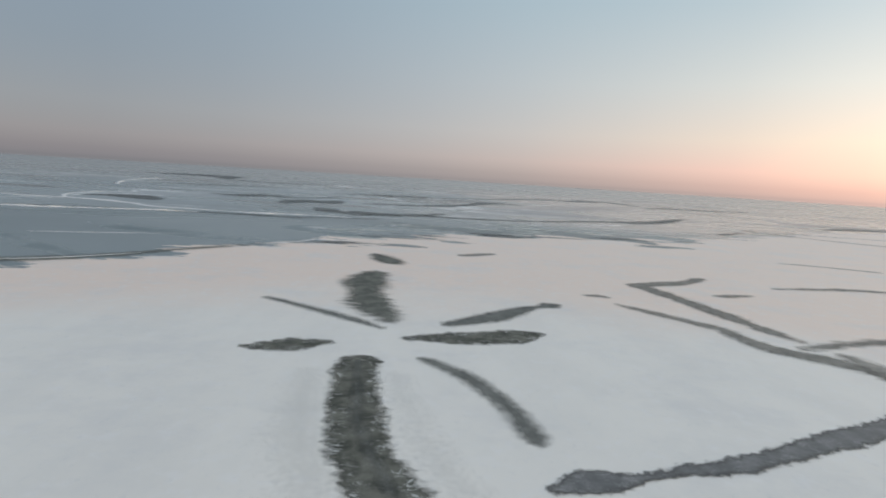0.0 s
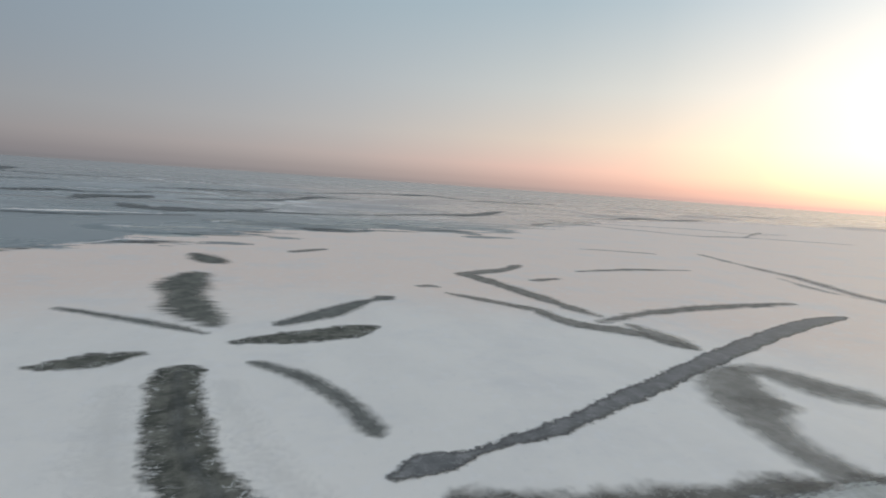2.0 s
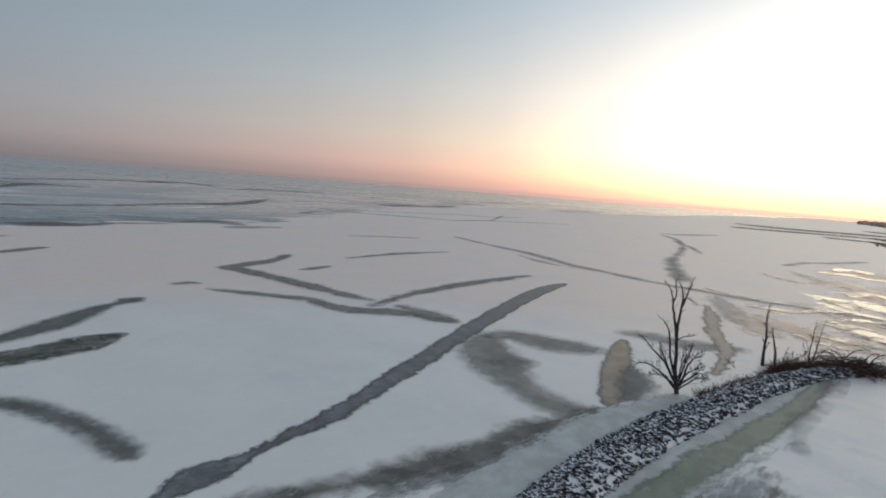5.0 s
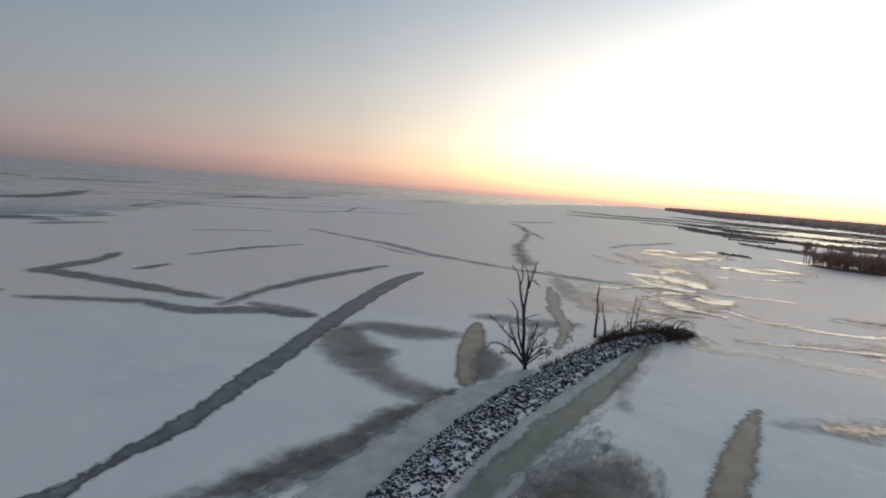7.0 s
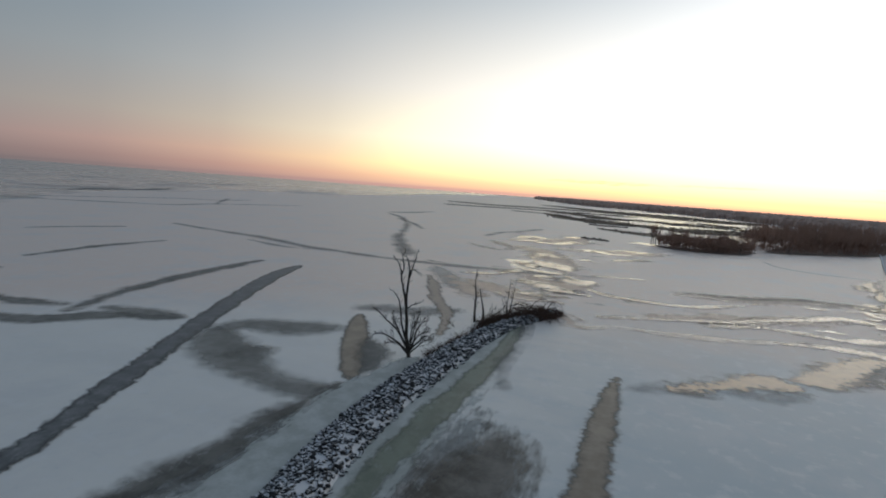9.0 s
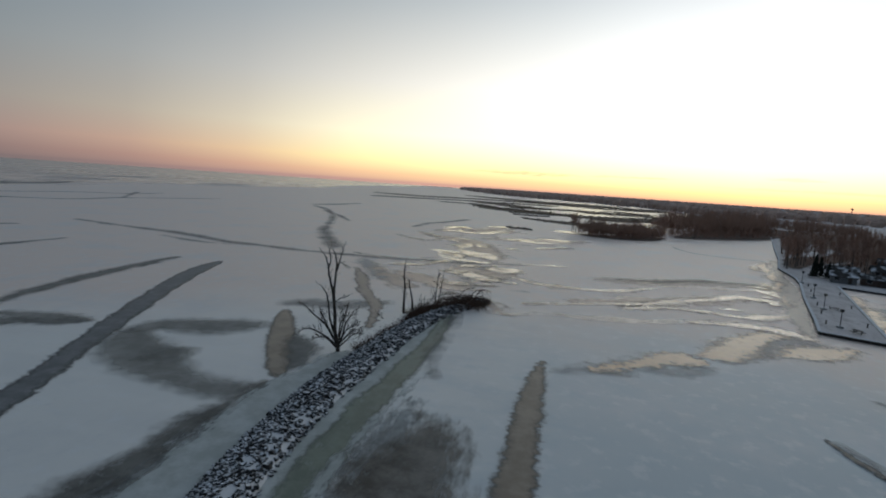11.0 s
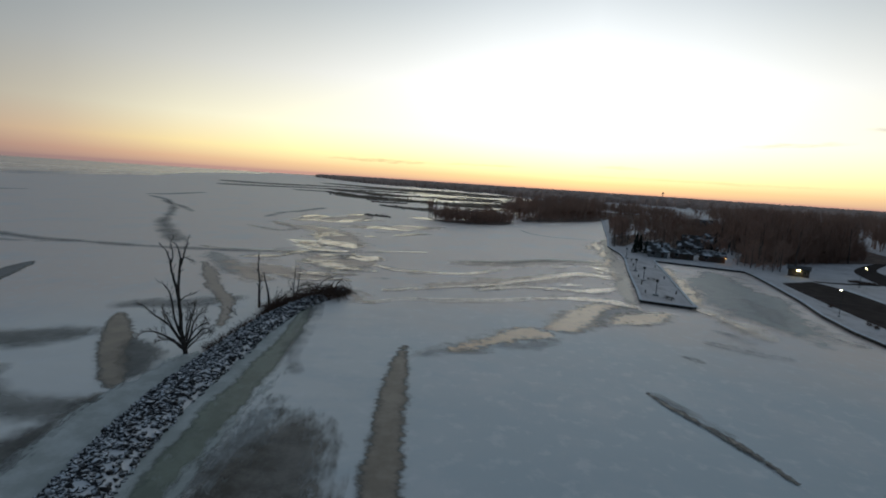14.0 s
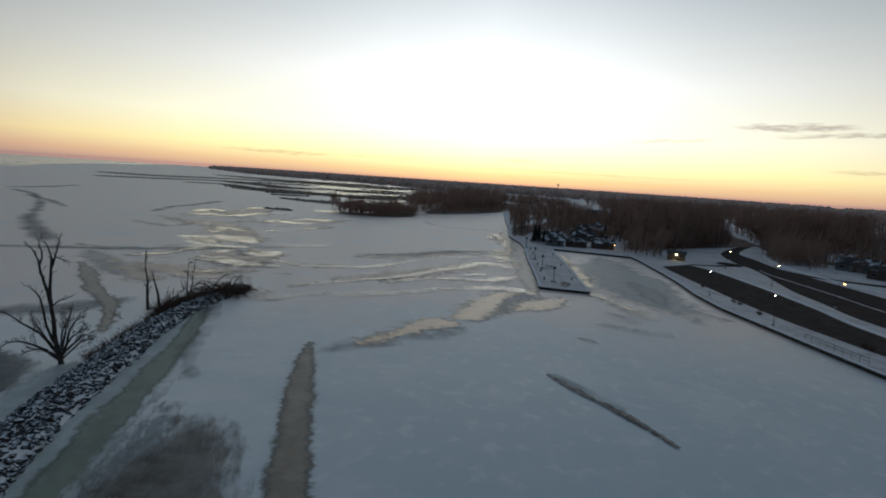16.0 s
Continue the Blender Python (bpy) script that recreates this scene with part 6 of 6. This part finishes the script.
house(152, -196, -160, 12, 8, 2.8, 5.0, SIDING, "grey house among snowy yards beside the road")
house(134, -188, -160, 12, 8, 2.8, 5.0, BRICK, "brown house among snowy yards beside the road")
house(160, -232, -160, 13, 9, 2.8, 5.2, SIDING, "grey house among snowy yards beside the road")
house(124, -204, -160, 12, 8, 2.8, 5.0, BRICK, "brown house among snowy yards beside the road")


def kiosk(x, y, turn):
    base = new("kiosk")
    base.matrix_basis = pose(x, y, LAND_Z, 0, 0, turn)
    box_part("wall", (-3, 3, -2, 2, -0.1, 2.5), TIMBER, base)
    roofs = sweep("roof", [(-3.4, 0), (3.4, 0)], [(0, 3.3), (2.5, 2.35), (2.5, 2.55), (0, 3.5), (-2.5, 2.55), (-2.5, 2.35)], PAINT, base)
    box_part("door", (-0.5, 0.5, -2.06, -1.96, 0, 2.1), PAINT, base)
    win = box_part("window", (1.2, 2.2, -2.05, -1.96, 1.0, 2.0), CONCRETE, base)
    box_part("pane", (1.28, 2.12, -2.07, -2.0, 1.08, 1.92), GLASS, win)
    box_part("floodlight", (-0.45, 0.45, -2.7, -2.4, 2.12, 2.36), LAMP_YELLOW, roofs, "bright yellow floodlight under the eaves")
    return tagged(base, "small dark timber kiosk with a lit floodlight", "kiosk")


kiosk(168, -130.5, -128)


# ---- lamps, posts and rails ----
def street_lamp(x, y, rise, glow, label, turn=0.0):
    base = new("street_lamp")
    base.matrix_basis = pose(x, y, LAND_Z, 0, 0, turn)
    for name, pts, r0, r1, m in (("pole", [Vector((0, 0, -0.1)), Vector((0, 0, rise - 0.3)), Vector((0.35, 0, rise)), Vector((1.1, 0, rise + 0.05))], 0.06, 0.04, PAINT),):
        verts, faces = [], []
        limb(verts, faces, pts, r0, r1, 8)
        mesh_object(name, verts, faces, m, base, smooth=True)
    box_part("foot", (-0.22, 0.22, -0.22, 0.22, -0.05, 0.35), CONCRETE, base, bevel=0.04)
    head = box_part("lamp_head", (0.75, 1.55, -0.18, 0.18, rise + 0.02, rise + 0.16), PAINT, base, bevel=0.03)
    box_part("lens", (0.9, 1.4, -0.12, 0.12, rise - 0.10, rise + 0.01), glow, head, "glowing lamp lens")
    return tagged(base, label, "street lamp", "street lamps")


LIT = "street lamp on a dark pole, lit"
street_lamp(151, -137, 6, LAMP_YELLOW, LIT, 200)
street_lamp(108, -94.5, 6, LAMP_WHITE, LIT, 120)
street_lamp(121, -126, 6, LAMP_YELLOW, LIT, 200)
street_lamp(82, -87, 6, LAMP_WHITE, LIT, 120)
street_lamp(95.7, -118.4, 6, LAMP_ORANGE, LIT, 200)


def pier_post(x, y, rise, label):
    base = new("pier_post")
    base.matrix_basis = pose(x, y, LAND_Z)
    verts, faces = [], []
    limb(verts, faces, [Vector((0, 0, -0.1)), Vector((0, 0, rise * 0.6)), Vector((0, 0, rise))], 0.10, 0.06, 8)
    mesh_object("pole", verts, faces, PAINT, base)
    box_part("lantern", (-0.28, 0.28, -0.28, 0.28, rise - 0.6, rise), PAINT, base, bevel=0.05)
    box_part("foot", (-0.5, 0.5, -0.5, 0.5, -0.05, 0.4), CONCRETE, base, bevel=0.05)
    return tagged(base, label, "lamp post", "posts on the pier")


for px, py in ((158.6, -70.6), (141.6, -65.6), (121, -59.5), (189, -80.2)):
    pier_post(px, py, 3.9, "dark unlit lamp post on the snowy pier")


def mooring_post(x, y):
    base = new("mooring_post")
    base.matrix_basis = pose(x, y, LAND_Z, 0, 0, random.uniform(0, 90))
    verts, faces = [], []
    limb(verts, faces, [Vector((0, 0, -0.1)), Vector((0, 0, 0.75))], 0.15, 0.13, 8)
    mesh_object("post", verts, faces, TIMBER, base)
    box_part("cap", (-0.19, 0.19, -0.19, 0.19, 0.745, 0.83), PAINT, base, bevel=0.03)
    return tagged(base, "short dark timber mooring post on the pier's edge", "mooring post", "mooring posts")


random.seed(88)
for k in range(6):
    t = (k + 0.4) / 6
    mooring_post(186 + (116 - 186) * t + 0.6, -79.8 + (-54.6 + 79.8) * t - 1.0)
for k in range(3):
    t = (k + 0.5) / 3
    mooring_post(113 + (180 - 113) * t, -63.2 + (-86.6 + 63.2) * t + 1.0)


def picnic_table(x, y, turn):
    base = new("picnic_table")
    base.matrix_basis = pose(x, y, LAND_Z, 0, 0, turn)
    for k in range(4):
        box_part("plank", (-1.1, 1.1, -0.4 + 0.21 * k, -0.4 + 0.21 * k + 0.19, 0.72, 0.76), TIMBER, base)
    for s in (-1, 1):
        box_part("bench", (-1.1, 1.1, s * 0.75 - 0.13, s * 0.75 + 0.13, 0.42, 0.46), TIMBER, base)
        box_part("leg", (s * 0.8 - 0.05, s * 0.8 + 0.05, -0.75, 0.75, 0.34, 0.42), TIMBER, base)
        box_part("leg", (s * 0.8 - 0.05, s * 0.8 + 0.05, -0.08, 0.08, -0.05, 0.72), TIMBER, base)
    return tagged(base, "dark wooden picnic table standing in snow on the pier", "picnic table")


picnic_table(116.5, -60.5, 20)
picnic_table(142, -68, 60)


def handrail(a, b):
    base = new("handrail")
    a, b = Vector((*a, LAND_Z)), Vector((*b, LAND_Z))
    count = 8
    for i in range(count + 1):
        p = a.lerp(b, i / count)
        verts, faces = [], []
        limb(verts, faces, [p - Vector((0, 0, 0.05)), p + Vector((0, 0, 1.05))], 0.03, 0.03, 6)
        mesh_object("post", verts, faces, PAINT, base)
    for up in (0.55, 1.05):
        verts, faces = [], []
        limb(verts, faces, [a + Vector((0, 0, up)), b + Vector((0, 0, up))], 0.028, 0.028, 6)
        mesh_object("rail", verts, faces, PAINT, base)
    return tagged(base, "dark metal handrail along the snowy seawall", "handrail")


handrail((73, -84.6), (60, -82.4))


def shrub(x, y, rise, seed, label):
    random.seed(seed)
    verts, faces = [], []
    for _ in range(60):
        at = Vector((x + random.uniform(-0.3, 0.3), y + random.uniform(-0.3, 0.3), LAND_Z - 0.05))
        limb(verts, faces, crooked(at, Vector((random.uniform(-1, 1), random.uniform(-1, 1), 1.1)), rise * random.uniform(0.6, 1.1), 0.2, 3), 0.03, 0.012, 3)
    return tagged(mesh_object("shrub", verts, faces, BRUSH), label, "shrub", "shrubs on the seawall lawn")


for k, (sx, sy) in enumerate(((118, -100.8), (101, -95.2), (98.5, -94.6), (90, -91.6), (68, -91.6), (66.4, -91.3))):
    shrub(sx, sy, 1.1, 300 + k, "low bare shrub on the snowy seawall lawn")


def hedge(a, b):
    random.seed(331)
    verts, faces = [], []
    a, b = Vector((*a, LAND_Z)), Vector((*b, LAND_Z))
    for _ in range(500):
        p = a.lerp(b, random.random()) + Vector((random.uniform(-0.6, 0.6), random.uniform(-0.6, 0.6), -0.05))
        limb(verts, faces, crooked(p, Vector((random.uniform(-0.6, 0.6), random.uniform(-0.6, 0.6), 1)), random.uniform(0.7, 1.2), 0.2, 3), 0.04, 0.015, 3)
    return tagged(mesh_object("hedge", verts, faces, BRUSH), "low bare hedge beside the road", "hedge")


hedge((161, -142.7), (155.9, -147.7))


def conifer(x, y, rise, seed):
    random.seed(seed)
    base = new("evergreen_tree")
    base.matrix_basis = pose(x, y, LAND_Z)
    verts, faces = [], []
    limb(verts, faces, [Vector((0, 0, -0.1)), Vector((0, 0, rise * 0.98))], 0.16, 0.03, 6)
    mesh_object("trunk", verts, faces, BARK, base)
    verts, faces = [], []
    for _ in range(420):
        t = random.random() ** 0.8
        z = rise * (0.08 + 0.9 * t)
        a, out = random.uniform(0, 6.283), rise * 0.24 * (1.02 - t) * random.uniform(0.6, 1.15) + 0.1
        tip = Vector((math.cos(a) * out, math.sin(a) * out, z - out * 0.35))
        limb(verts, faces, [Vector((0, 0, z)), Vector((0, 0, z)).lerp(tip, 0.6) + Vector((0, 0, 0.1)), tip], 0.14, 0.05, 4)
    mesh_object("crown", verts, faces, EVERGREEN, base)
    return tagged(base, "dark evergreen tree in snow near houses", "tree", "evergreens by the harbour")


for k, (cx, cy, ch) in enumerate(((208, -91.8, 8.5), (211.5, -95, 7.5), (206.5, -95.5, 6), (234, -140, 8))):
    conifer(cx, cy, ch, 340 + k)


def water_tower(x, y):
    base = new("water_tower")
    base.matrix_basis = pose(x, y, LAND_Z)
    bm = bmesh.new()
    bmesh.ops.create_uvsphere(bm, u_segments=16, v_segments=8, radius=6)
    for v in bm.verts:
        v.co = Vector((v.co.x, v.co.y, v.co.z * 0.75 + 38))
    part("tank", bm, SIDING, base)
    verts, faces = [], []
    limb(verts, faces, [Vector((0, 0, -1)), Vector((0, 0, 34))], 2.0, 1.5, 10)
    mesh_object("shaft", verts, faces, SIDING, base)
    return tagged(base, "pale water tower over far woods", "water tower")


water_tower(3150 * math.sin(radians(115.75)), 3150 * math.cos(radians(115.75)))
